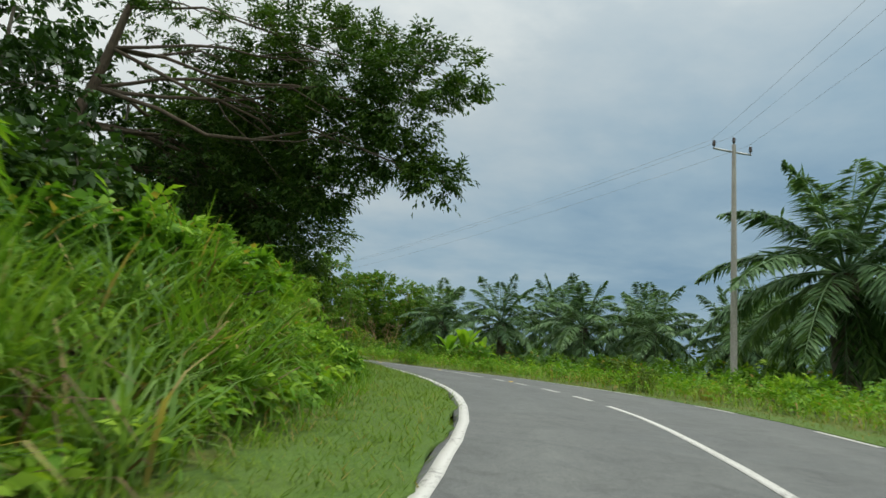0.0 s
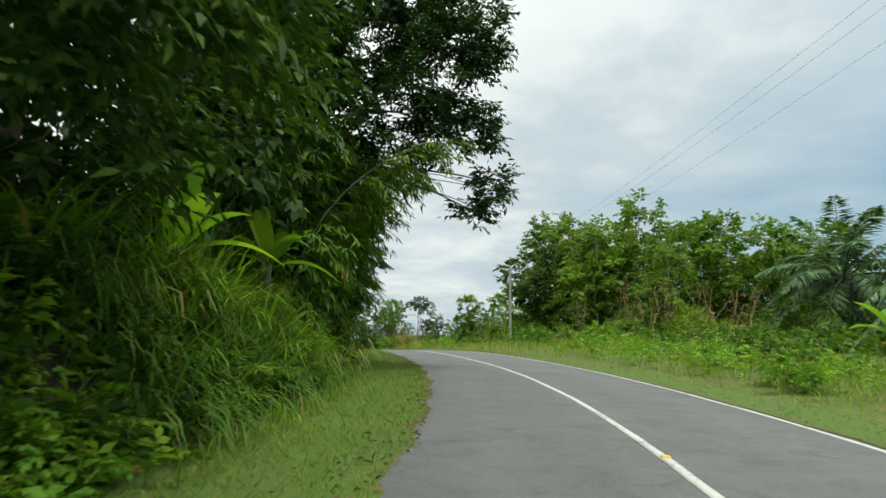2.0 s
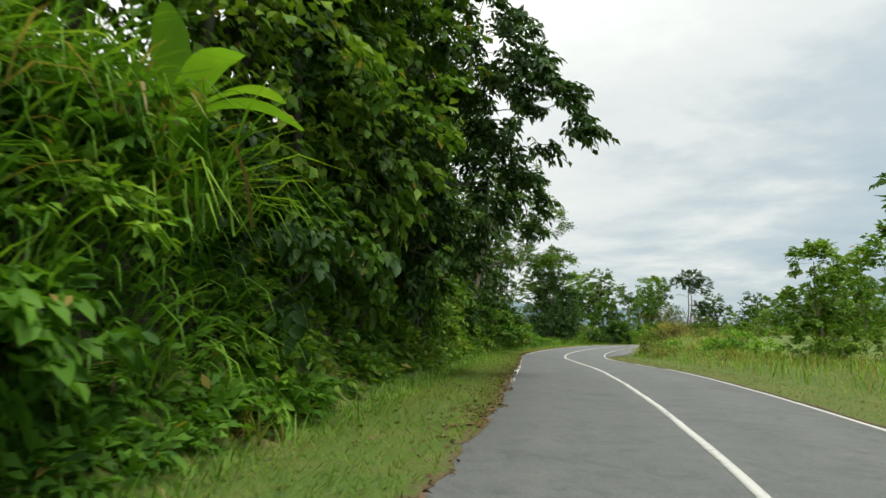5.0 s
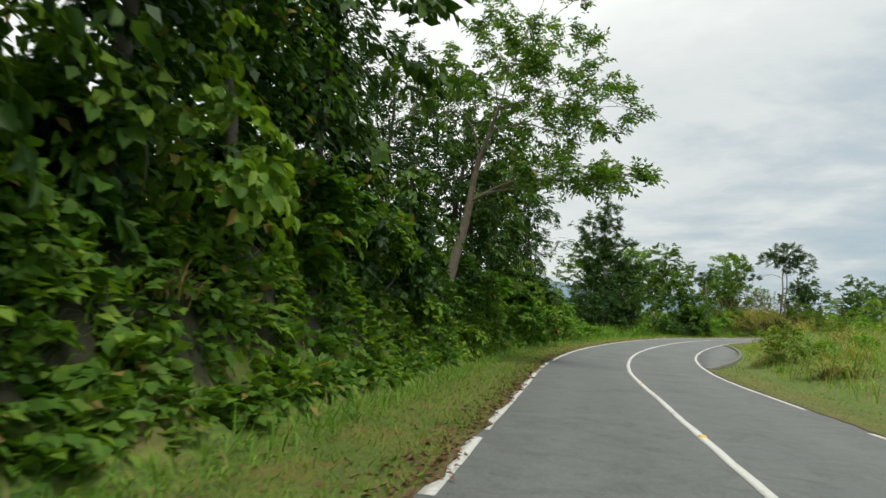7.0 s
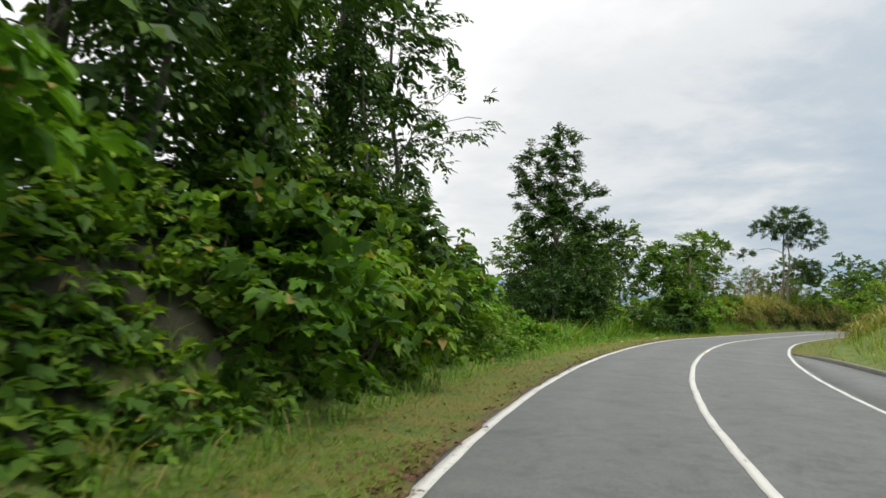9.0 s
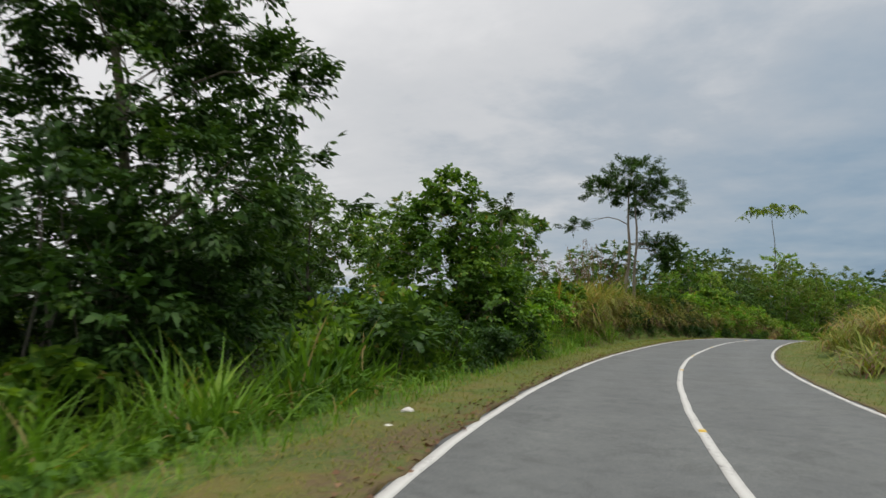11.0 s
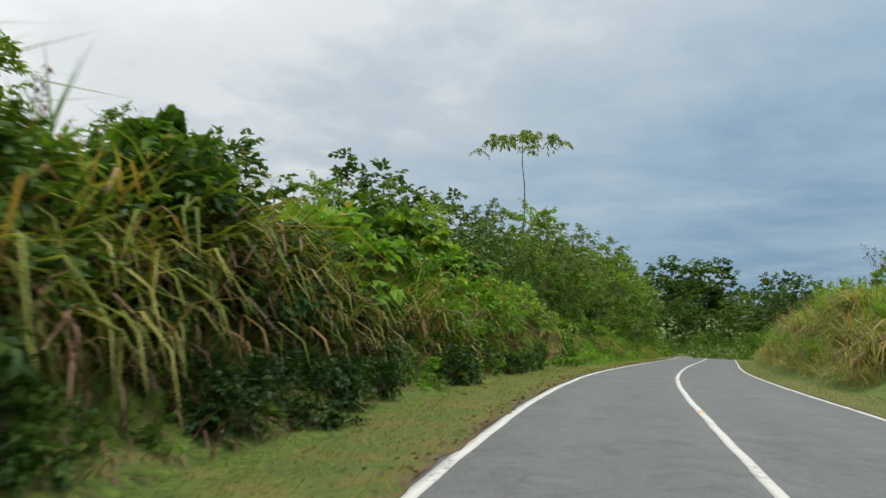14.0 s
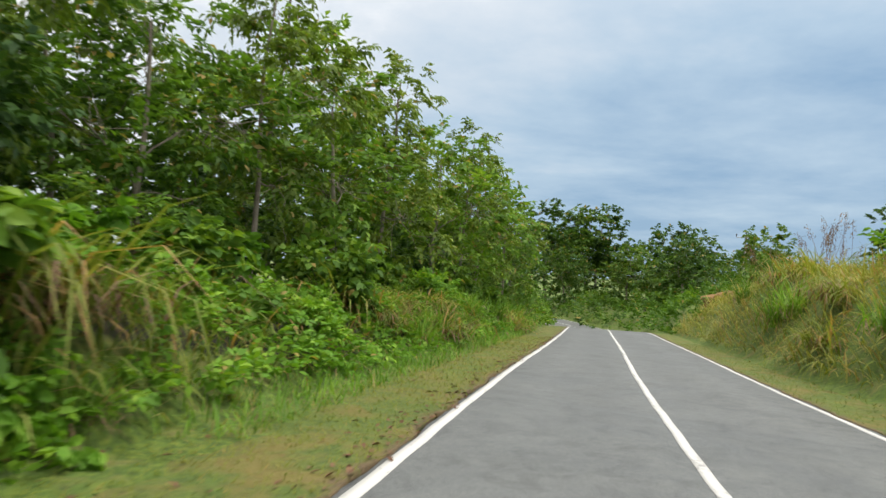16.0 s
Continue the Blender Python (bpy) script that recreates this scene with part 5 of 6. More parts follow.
def creeper_column(label, seed, height, girth, strands, mat):
    """A stem hidden under strands of creeper that hang down it in tiers."""
    rng = np.random.default_rng(seed)
    root = thing("creeper", label, "creeper")
    stem = bent(rng, (0, 0, -0.3), (0.3, 0.1, height * 0.96), 8, 0.02)
    part("stem", quick_mesh("stem", *tube(stem, np.linspace(0.12, 0.04, 8), 6), BARK_DARK), root)
    per = 17
    a, tier = rng.uniform(0, 2 * math.pi, strands), np.sqrt(rng.uniform(0.04, 1.0, strands)) * height
    wide = girth * (0.55 + 0.45 * np.sin(tier * 2.1 + seed)) * (1.15 - 0.5 * tier / height)
    first = np.stack([np.cos(a) * wide, np.sin(a) * wide, tier], 1)
    drop = np.minimum(rng.uniform(0.9, 2.4, strands), tier * 0.95)
    g = np.tile(np.linspace(0, 1, per), strands)[:, None]
    c, o = np.repeat(first, per, 0), np.repeat(np.stack([np.cos(a), np.sin(a), np.zeros(strands)], 1), per, 0)
    pos = c + o * 0.35 * np.sin(g * 2.2) - np.array([0, 0, 1.0]) * np.repeat(drop, per)[:, None] * g**1.4 + rng.normal(size=(len(c), 3)) * 0.07
    sw = np.tile(np.where(np.arange(per) % 2 == 0, 1.0, -1.0), strands)[:, None]
    turn = np.cross(o, [0, 0, 1.0])
    ahead = unit(o * 0.7 + turn * sw * 0.7 + np.array([0, 0, -0.65]) + rng.normal(size=pos.shape) * 0.25)
    up = unit(o * 0.7 + np.array([0, 0, 0.9]) + rng.normal(size=pos.shape) * 0.25)
    n = len(pos)
    part("foliage", quick_mesh("foliage", *leaf_arrays(pos, ahead, up, rng.uniform(0.15, 0.27, n), rng.uniform(0.10, 0.17, n), 0.15), mat), root)
    return root


COLUMNS = [creeper_column("tall column of hanging creeper over a tree", 401, 9.0, 1.3, 150, LEAF_MID), creeper_column("dark strands of creeper hanging down a trunk", 402, 8.0, 1.1, 130, LEAF_DARK), creeper_column("bright green creeper draped over a tree", 403, 7.5, 1.2, 130, LEAF_THICKET)]
for u, d, k, s in ((68.5, -7.9, 0, 1.05), (70.0, -7.0, 2, 1.0), (71.4, -6.6, 0, 1.1), (72.8, -6.3, 1, 1.15), (74.2, -6.3, 0, 1.15), (75.6, -6.2, 1, 1.2), (77.0, -6.5, 1, 1.1), (79.5, -6.3, 1, 0.9), (82, -6.6, 0, 0.95), (84.5, -6.6, 1, 1.0), (87, -6.7, 2, 0.9), (90, -6.8, 1, 1.0), (93, -6.9, 0, 0.95), (96, -7.0, 1, 0.95), (116.5, -7.2, 1, 0.75), (119, -6.9, 0, 0.7), (122, -6.8, 1, 0.65), (125, -6.8, 2, 0.5)):
    put(COLUMNS[k], spot(u, d), s, u * 53 % 360, 1.0 + 0.1 * math.sin(u))
discard(*COLUMNS)

rel = across(47)
tree("tree", "large dark tree with its crown hanging over the lane", spot(47, -7.8), rel(1.0, 0, 8.5),
     [(rel(6.2, 0.6, 5.4), (1.1, 1.4, 0.9), 34), (rel(6.7, 0.8, 3.0), (0.5, 0.6, 0.5), 9), (rel(7.5, 0.8, 3.9), (0.7, 0.7, 0.4), 8), (rel(5.4, 0.2, 7.4), (1.9, 2.2, 1.6), 76), (rel(4.2, 0.2, 10.4), (2.4, 2.4, 1.6), 70), (rel(6.4, 0.4, 8.8), (1.4, 1.6, 1.2), 40), (rel(3.8, -0.6, 5.8), (1.8, 2.0, 1.3), 56), (rel(2.2, 0.6, 8.8), (2.4, 2.4, 1.7), 64), (rel(0.6, -1.4, 7.0), (2.4, 2.4, 2.0), 60), (rel(1.4, 1.4, 4.4), (1.6, 2.2, 1.6), 50)],
     (0.22, 0.10, 0.52), 128, BARK_DARK, 0.24, LEAF_DARK, 63, 0.1, clear=0.4)
x, y, z = spot(78.5, -6.2)
rel = across(78.5)
tree("tree", "broad dark glossy tree leaning out over the verge", (x, y, z), rel(1.0, 0, 7.0),
     [(rel(3.4, 0.6, 5.4), (2.0, 2.0, 1.6), 70), (rel(2.0, 0.2, 7.2), (2.2, 2.2, 1.6), 60), (rel(2.2, 0.8, 3.4), (2.0, 2.0, 1.6), 60), (rel(0.6, 0, 1.6), (2.0, 2.0, 1.6), 50)],
     (0.26, 0.11, 0.44), 129, BARK_DARK, 0.2, LEAF_DARK, 49, 0.15, droop=0.7)
for u, d, hgt, seed, n in ((44.5, -6.7, 7.0, 110, 7), (48.5, -6.2, 7.6, 111, 9), (51.5, -5.9, 8.4, 112, 10), (54.5, -6.0, 8.6, 113, 10), (57, -6.8, 7.4, 114, 7)):
    t_ = spline(u)[1][0]
    b = bamboo("bamboo", "bamboo hanging over the verge with drooping narrow leaves", seed, n, hgt, 1.4, (t_[1] * 0.5, -t_[0] * 0.5), 36)
    b.location = spot(u, d)
for u, d, h_b, seed in ((65.4, -7.2, 2.0, 131), (68.3, -6.1, 1.5, 132), (66.6, -7.6, 2.2, 133), (41.6, -6.2, 1.3, 134), (43.2, -6.7, 1.4, 135), (37.0, -6.3, 1.2, 136)):
    b = banana("banana_plant", "wild banana with broad green leaves above the thicket", seed, h_b, 7 if u > 60 else 9, 2.1 if u > 60 else 1.75, 0.5 if u > 60 else 0.4, LEAF_BANANA)
    b.location = spot(u, d)
# the leaning tree with the bare trunk
x, y, z = on_ground(-53.35, 86.5)
rel = across(106.8)
tree("tree", "leaning tree with bare pale trunk and open crown", (x, y, z), rel(1.6, 0.8, 7.4),
     [(rel(4.2, 0.0, 4.7), (1.9, 1.8, 0.6), 44), (rel(6.0, -0.8, 4.2), (1.2, 1.2, 0.5), 26), (rel(1.4, 1.2, 8.6), (2.2, 2.4, 1.6), 50), (rel(4.0, 1.0, 8.6), (2.2, 2.2, 1.3), 50), (rel(2.8, 1.8, 10.6), (2.4, 2.4, 1.4), 50), (rel(5.4, 0.6, 7.2), (1.5, 1.5, 0.9), 30), (rel(3.6, 0.6, 6.4), (1.6, 1.6, 0.8), 30), (rel(-0.8, 2.4, 7.6), (2.2, 2.2, 1.6), 36)],
     (0.19, 0.085, 0.42), 141, BARK_TAN, 0.215, LEAF_THICKET, 56, 0.25, clear=0.5)
THIN = [tree("tree", "slender jungle tree with small dark leaves", (0, 0, 0), (0.4, 0.3, 9.6),
             [((0.5, 0.4, 8.8), (2.2, 2.2, 1.9), 50), ((-0.8, 0.8, 6.0), (2.1, 2.1, 1.8), 46), ((1.0, -0.8, 4.4), (2.0, 2.0, 1.7), 44)], (0.22, 0.10, 0.46), 142, BARK_DARK, 0.12, LEAF_DARK, 22, 0.3)]
for u, d, s in ((103, -12, 1.1), (107, -11.4, 1.05), (110, -12.5, 1.15), (115, -10.4, 1.0), (118.5, -9.0, 1.0), (122, -8.2, 0.95), (126, -7.6, 0.85)):
    put(THIN[0], spot(u, d), s, pick.uniform(0, 360), pick.uniform(0.9, 1.1))
for u, d, s in ((104.5, -10.5, 1.05), (108.5, -9.8, 1.0), (112, -9.6, 0.9)):
    put(THIN[0], spot(u, d), s, u * 67 % 360)
discard(*THIN)
# the slender tree beyond the bend, and the shrubby trees after it
tall = lambda r, z: (0.8 * r, 0.6 * r, z)
tree("tree", "tall roadside tree with several dark upright crowns", on_ground(-77.9, 123.0), (0.2, 0.2, 11.4),
     [(tall(-0.9, 10.6), (1.5, 1.5, 1.6), 66), (tall(0.6, 11.8), (1.2, 1.2, 1.5), 50), (tall(-0.8, 8.4), (1.6, 1.6, 1.5), 74), (tall(1.5, 8.5), (1.5, 1.5, 1.5), 66), (tall(0.2, 6.6), (2.0, 2.0, 1.7), 96), (tall(3.1, 6.4), (0.9, 0.9, 0.8), 24),
      (tall(-1.2, 4.4), (2.1, 2.1, 1.6), 90), (tall(1.8, 4.3), (2.3, 2.3, 1.7), 100), (tall(0.3, 2.2), (2.8, 2.8, 1.5), 110)],
     (0.2, 0.088, 0.40), 151, BARK_GREY, 0.15, LEAF_DARK, 60, 0.15, clear=0.2)
tree("tree", "small bushy tree with foliage to the ground", on_ground(-78.1, 136.3), (0.2, 0.2, 5.6),
     [((-0.8, -0.4, 4.5), (1.4, 1.4, 1.3), 64), ((-0.8, 0, 5.7), (0.8, 0.8, 0.8), 30), ((-1.0, -0.6, 2.8), (2.0, 2.0, 1.5), 76), ((0.7, 0.5, 1.6), (1.9, 1.9, 1.4), 66), ((0.4, 0.6, 3.0), (1.3, 1.3, 1.0), 40)],
     (0.2, 0.15, 0.38), 152, BARK_DARK, 0.1, LEAF_MID, 35, 0.3, clear=0.1)
tree("tree", "bushy green sapling beside the palm", on_ground(-80.8, 143.5), (0.2, 0.2, 3.8),
     [((-0.3, 0, 2.6), (1.3, 1.3, 1.1), 44), ((0.4, 0.7, 1.6), (1.6, 1.6, 1.2), 44)], (0.2, 0.11, 0.38), 153, BARK_DARK, 0.07, LEAF_TALL, 42, 0.3, clear=0.1)
areca = palm("areca_palm", "slender areca palm with a tuft of stiff fronds", 161, 5.2, 0.07, 10, 2.0, 0.72, 96, 0.08, 1, LEAF_TALL, BARK_PALE, 0.05, 0.42)
areca.location = on_ground(-82.9, 147.5)
# twin-stemmed tree on the grassy bank
tree("tree", "twin-stemmed tree with pale trunks and dark crown", on_ground(-80.7, 160.9), (0.1, 0.2, 8.6),
     [((0.3, 0.5, 8.9), (2.1, 2.1, 1.3), 80), ((1.9, 1.2, 7.4), (1.7, 1.7, 1.4), 64), ((-1.4, -0.3, 8.0), (1.5, 1.5, 0.9), 40), ((0.5, 0.3, 7.4), (1.2, 1.2, 0.9), 30), ((-2.9, -1.4, 5.6), (1.2, 0.6, 0.3), 14), ((1.3, 0.5, 4.5), (0.8, 0.7, 0.4), 11), ((1.8, 0.7, 3.7), (0.6, 0.6, 0.5), 11), ((2.3, 0.8, 3.0), (0.6, 0.6, 0.45), 11), ((2.5, 0.9, 4.2), (0.7, 0.7, 0.6), 18), ((3.0, 1.1, 3.3), (0.7, 0.7, 0.6), 16)],
     (0.19, 0.072, 0.38), 171, BARK_GREY, 0.14, LEAF_DARK, 70, 0.3, trunks=2, clear=0.45)
tree("tree", "thin pole-like tree with a flat umbrella crown", on_ground(-79.6, 219.0), (0.1, 0.1, 17.6),
     [((0.2, 0.2, 18.4), (0.9, 0.9, 0.45), 13), ((2.7, 0.4, 18.0), (0.9, 0.9, 0.3), 10), ((-2.5, -0.3, 18.1), (0.9, 0.9, 0.4), 11), ((0.6, 2.1, 17.8), (0.9, 0.9, 0.3), 8), ((-0.6, -2.1, 17.6), (0.9, 0.9, 0.3), 8), ((1.4, -0.9, 18.1), (0.7, 0.7, 0.3), 8), ((-1.3, 0.8, 18.2), (0.7, 0.7, 0.3), 8), ((3.7, -0.6, 17.5), (0.4, 0.4, 0.15), 3), ((-3.8, 0.5, 17.3), (0.4, 0.4, 0.15), 3)],
     (0.40, 0.14, 0.5), 172, BARK_DARK, 0.11, LEAF_OLIVE, 14, 0.8, clear=0.86, droop=1.1)
GREEN = [tree("tree", "leafy green roadside tree with a loose crown", (0, 0, 0), (0.3, 0.3, 7.4),
              [((0.2, 0.2, 7.0), (1.9, 1.9, 1.5), 52), ((1.4, -0.8, 5.0), (2.0, 2.0, 1.6), 54), ((-1.4, 0.8, 4.4), (2.0, 2.0, 1.6), 54), ((0.8, 0.6, 2.6), (2.1, 2.1, 1.4), 50)], (0.29, 0.155, 0.46), 181, BARK_GREY, 0.12, LEAF_THICKET, 21, 0.22),
         tree("tree", "tall green roadside tree with drooping twigs", (0, 0, 0), (0.3, 0.3, 9.0),
              [((0.4, 0.2, 8.6), (1.7, 1.7, 1.5), 44), ((1.6, -0.8, 6.6), (1.9, 1.9, 1.6), 50), ((-1.4, 0.8, 5.4), (2.1, 2.1, 1.8), 54), ((0.6, 0.9, 3.4), (2.2, 2.2, 1.6), 50)], (0.26, 0.125, 0.46), 182, BARK_GREY, 0.11, LEAF_OLIVE, 28, 0.22, droop=0.6)]
for u, d, k, s in ((188, -13, 0, 0.55), (196, -12.5, 0, 0.42), (204, -12, 0, 0.5), (213, -11.5, 0, 0.62), (222, -10.8, 1, 0.72), (226, -10.0, 0, 0.8), (230, -9.7, 1, 0.82), (234, -9.2, 0, 0.98), (239, -9.3, 1, 0.95), (246, -8.8, 0, 1.1), (252, -8.7, 1, 0.98), (258, -8.8, 0, 1.1), (266, -8.0, 1, 0.95), (228, -14, 1, 0.9), (221, -14.5, 1, 0.85), (216, -15, 0, 0.8), (240, -14, 0, 1.3), (274, -9, 0, 1.2)):
    put(GREEN[k], spot(u, d), s, pick.uniform(0, 360), pick.uniform(0.9, 1.1))

# ---- the oil palms and the thicket on the right ----
palms = [palm("oil_palm", "oil palm with long arching dark green fronds", 201, 3.7, 0.36, 30, 4.9, 1.0, 190, 0.095, 14, skirt=LEAF_DARK),
         palm("oil_palm", "young oil palm in the plantation", 202, 3.0, 0.34, 26, 4.6, 1.0, 160, 0.10, 10, low=-0.5, skirt=LEAF_PALM)]
for x, y, s, turn in ((17.5, 29.0, 1.38, 20), (16.6, 52.5, 1.1, 70), (12.0, 56, 1.15, 200), (22.5, 51, 1.1, 120), (6.0, 65, 1.25, 310), (27.5, 56, 1.15, 15), (12.4, 69, 1.2, 160), (0.5, 71, 1.2, 250), (26, 40, 1.15, 95), (35, 47, 1.15, 330), (20, 66, 1.25, 40), (33, 66, 1.25, 140)):
    put(pick.choice(palms), on_ground(x, y), s, turn, 1.12)
discard(*palms)
for (x, y), s, turn in (((2.2, 48.8), 1.0, 0), ((1.0, 50.0), 0.85, 90), ((3.2, 50.2), 0.8, 120)):
    b = banana("banana_plant", "lime green banana plant beside the plantation", 210 + int(turn), 1.1 * s, 8, 2.6 * s, 0.75 * s)
    b.location = on_ground(x, y)
RAIN = [tree("tree", "bright green creeper-covered tree of the thicket", (0, 0, 0), (0.3, -0.2, 8.4),
             [((0, 0, 8.4), (1.6, 1.6, 1.6), 40), ((-1.6, -1.2, 6.0), (2.5, 2.5, 2.0), 70), ((1.6, -0.8, 4.6), (2.7, 2.7, 2.0), 70), ((-0.4, -1.0, 2.2), (3.0, 3.0, 1.7), 64)], (0.32, 0.18, 0.54), 223, BARK_GREY, 0.14, LEAF_THICKET, 35, 0.15),
        tree("tree", "creeper-covered tree at the edge of the thicket", (0, 0, 0), (0.3, -0.2, 8.8),
             [((0, 0, 8.6), (2.3, 2.3, 1.8), 60), ((-1.4, -1.2, 6.0), (2.7, 2.7, 2.0), 70), ((1.6, -0.8, 4.6), (2.7, 2.7, 2.0), 70), ((-0.4, -1.0, 2.2), (3.0, 3.0, 1.7), 64)], (0.38, 0.21, 0.54), 221, BARK_GREY, 0.14, LEAF_THICKET, 28, 0.1),
        tree("tree", "rounded green forest tree with dense crown", (0, 0, 0), (0.3, 0.3, 8.0),
             [((0, 0, 8.0), (2.7, 2.7, 1.9), 64), ((1.8, 1.0, 5.6), (2.8, 2.8, 2.0), 60), ((-1.8, -1.0, 5.2), (2.8, 2.8, 2.0), 60), ((0, 0, 2.8), (3.0, 3.0, 1.8), 50)], (0.5, 0.28, 0.56), 222, BARK_GREY, 0.16, LEAF_TALL, 14, 0.1)]
for (x, y), s, k in (((-3.5, 79), 0.85, 0), ((-7.5, 83), 1.0, 0), ((-11, 82), 0.95, 0), ((-14, 87), 1.25, 0), ((-17, 84.5), 1.0, 0), ((-20.5, 88.5), 1.15, 0), ((-23.5, 93), 1.3, 1), ((-26, 97.5), 1.5, 0), ((-30, 101), 1.25, 0), ((-9.5, 75), 0.7, 0), ((0, 84), 0.85, 0), ((-31, 87), 0.5, 0), ((-4, 89), 1.0, 1), ((-10, 92), 1.1, 0), ((-18, 95), 1.3, 0)):
    put(RAIN[0 if k == 0 and pick.random() < 0.7 else k + 1], on_ground(x, y), s, pick.uniform(0, 360), pick.uniform(0.95, 1.1))
for u, d, s, k in ((252, 17, 0.8, 0), (268, 21, 0.95, 1), (282, 16, 0.85, 1), (296, 13, 0.9, 1), (246, 30, 1.2, 1), (264, 34, 1.35, 1), (306, 10, 0.9, 1), (314, -10, 1.0, 1), (328, 5, 1.0, 1), (333, -8, 1.0, 1), (330, 16, 1.1, 1), (284, -13, 1.0, 0), (298, -13, 1.0, 0), (228, 30, 1.0, 1), (276, 42, 1.6, 1), (140, 22, 0.7, 0), (158, 24, 0.7, 0), (176, 22, 0.6, 0), (320, -18, 1.3, 1), (333, 0, 1.3, 1)):
    put(RAIN[k + 1], spot(u, d), s, pick.uniform(0, 360), pick.uniform(0.9, 1.1))
for x, y, s, k in ((-112, 178, 1.3, 1), (-104, 186, 1.2, 0), (-122, 170, 1.4, 1), (-96, 176, 0.9, 0), (-92, 190, 0.9, 1), (-128, 190, 1.5, 0)):
    put(RAIN[k + 1], on_ground(x, y), s, pick.uniform(0, 360))
FAR_ROW = (-80, 296, -14, 274)
for i in range(20):
    g = i / 19
    x, y = FAR_ROW[0] + (FAR_ROW[2] - FAR_ROW[0]) * g + pick.uniform(-6, 6), FAR_ROW[1] + (FAR_ROW[3] - FAR_ROW[1]) * g + pick.uniform(-9, 9)
    if abs(float(along([(x, y)])[1][0])) > 6.5:
        put(RAIN[2], on_ground(x, y), pick.uniform(0.5, 0.75) + 0.35 * g, pick.uniform(0, 360), pick.uniform(0.85, 1.1))
for u, d, s in ((219, -18, 1.0), (229, -18, 1.05), (240, -18, 1.0), (251, -16, 1.1), (262, -15, 1.1)):
    put(RAIN[2], spot(u, d), s, pick.uniform(0, 360))
for i in range(9):
    put(RAIN[2], on_ground(-84 + 7 * i + pick.uniform(-3, 3), 322 + pick.uniform(-5, 5)), pick.uniform(1.5, 1.9), pick.uniform(0, 360))
discard(*RAIN, *GREEN)


# ---- dead canes that lean out of the grass bank ----
def cane(seed, u, d, length, swing):
    rng = np.random.default_rng(seed)
    t_ = spline(u)[1][0]
    out_ = np.array([t_[1], -t_[0]]) * (0.6 + 0.3 * rng.uniform()) + np.array(t_) * swing
    f = np.linspace(0, 1, 9)
    path = np.column_stack([out_[0] * length * f**1.2 * 0.62, out_[1] * length * f**1.2 * 0.62, length * (0.50 * f - 0.80 * f**2.2)])
    root = thing("grass_cane", "dead straw-coloured cane arching out of the grass", "dead cane", spot(u, d), "canes on the grass bank")
    part("stalk", quick_mesh("stalk", *tube(path, np.linspace(0.016, 0.006, 9), 5), CANE), root)
    pos = path[2:] + rng.normal(size=(7, 3)) * 0.01
    v, f_ = leaf_arrays(pos, unit(rng.normal(size=(7, 3)) * 0.5 + np.array([*out_, -0.9])), unit(rng.normal(size=(7, 3)) + [0, 0, 1.0]), rng.uniform(0.25, 0.5, 7), rng.uniform(0.02, 0.035, 7))
    tagged(part("dead_growth", quick_mesh("dead_growth", v, f_, BLADE_DRY), root), kind="stuff")


for i, (u, d, ln, sw) in enumerate(((176.0, -6.9, 3.2, -0.3), (177.4, -6.6, 2.7, -0.2), (178.6, -6.8, 3.0, 0.2), (180.2, -6.7, 2.6, -0.4), (175.0, -6.5, 2.6, 0.3), (182.5, -6.7, 2.5, 0.2), (184.4, -6.6, 2.8, -0.3), (187.0, -6.6, 2.4, 0.25), (190.2, -6.5, 2.4, -0.2), (193.8, -6.5, 2.3, 0.3), (173.6, -6.6, 2.3, -0.25))):
    cane(501 + i, u, d, ln, sw)

# ---- straw-coloured dead creepers down the front of the thicket ----
def dead_creeper(seed, x, y, height):
    rng = np.random.default_rng(seed)
    base = on_ground(x, y)
    root = thing("dead_creeper", "straw-coloured dead creeper hanging down the thicket", "creeper", base, "dead creepers on the thicket")
    for i in range(6):
        foot, head = rng.normal(size=3) * [0.5, 0.5, 0] + [0, 0, -0.1], rng.normal(size=3) * [0.6, 0.6, 0.4] + [0, 0, height]
        part("strand", quick_mesh("strand", *tube(bent(rng, foot, head, 9, 0.05), np.linspace(0.02, 0.012, 9), 4), CANE), root)
    pos = np.column_stack([rng.normal(size=(150, 2)) * 0.55, rng.uniform(0.3, height, 150)])
    v, f = leaf_arrays(pos, unit(rng.normal(size=(150, 3)) * 0.6 + [0, 0, -0.8]), unit(rng.normal(size=(150, 3)) + [0, 0, 0.6]), rng.uniform(0.12, 0.24, 150), rng.uniform(0.05, 0.1, 150))
    tagged(part("dry_leaves", quick_mesh("dry_leaves", v, f, BLADE_DRY), root), kind="stuff")


for i, (u, d, h) in enumerate(((66.5, 15.2, 4.2), (69.0, 15.0, 3.4), (72.5, 15.6, 4.6), (63.0, 15.6, 3.6), (79.0, 15.4, 3.8), (60.0, 16.0, 3.2))):
    dead_creeper(601 + i, *spot(u, d)[:2], h)

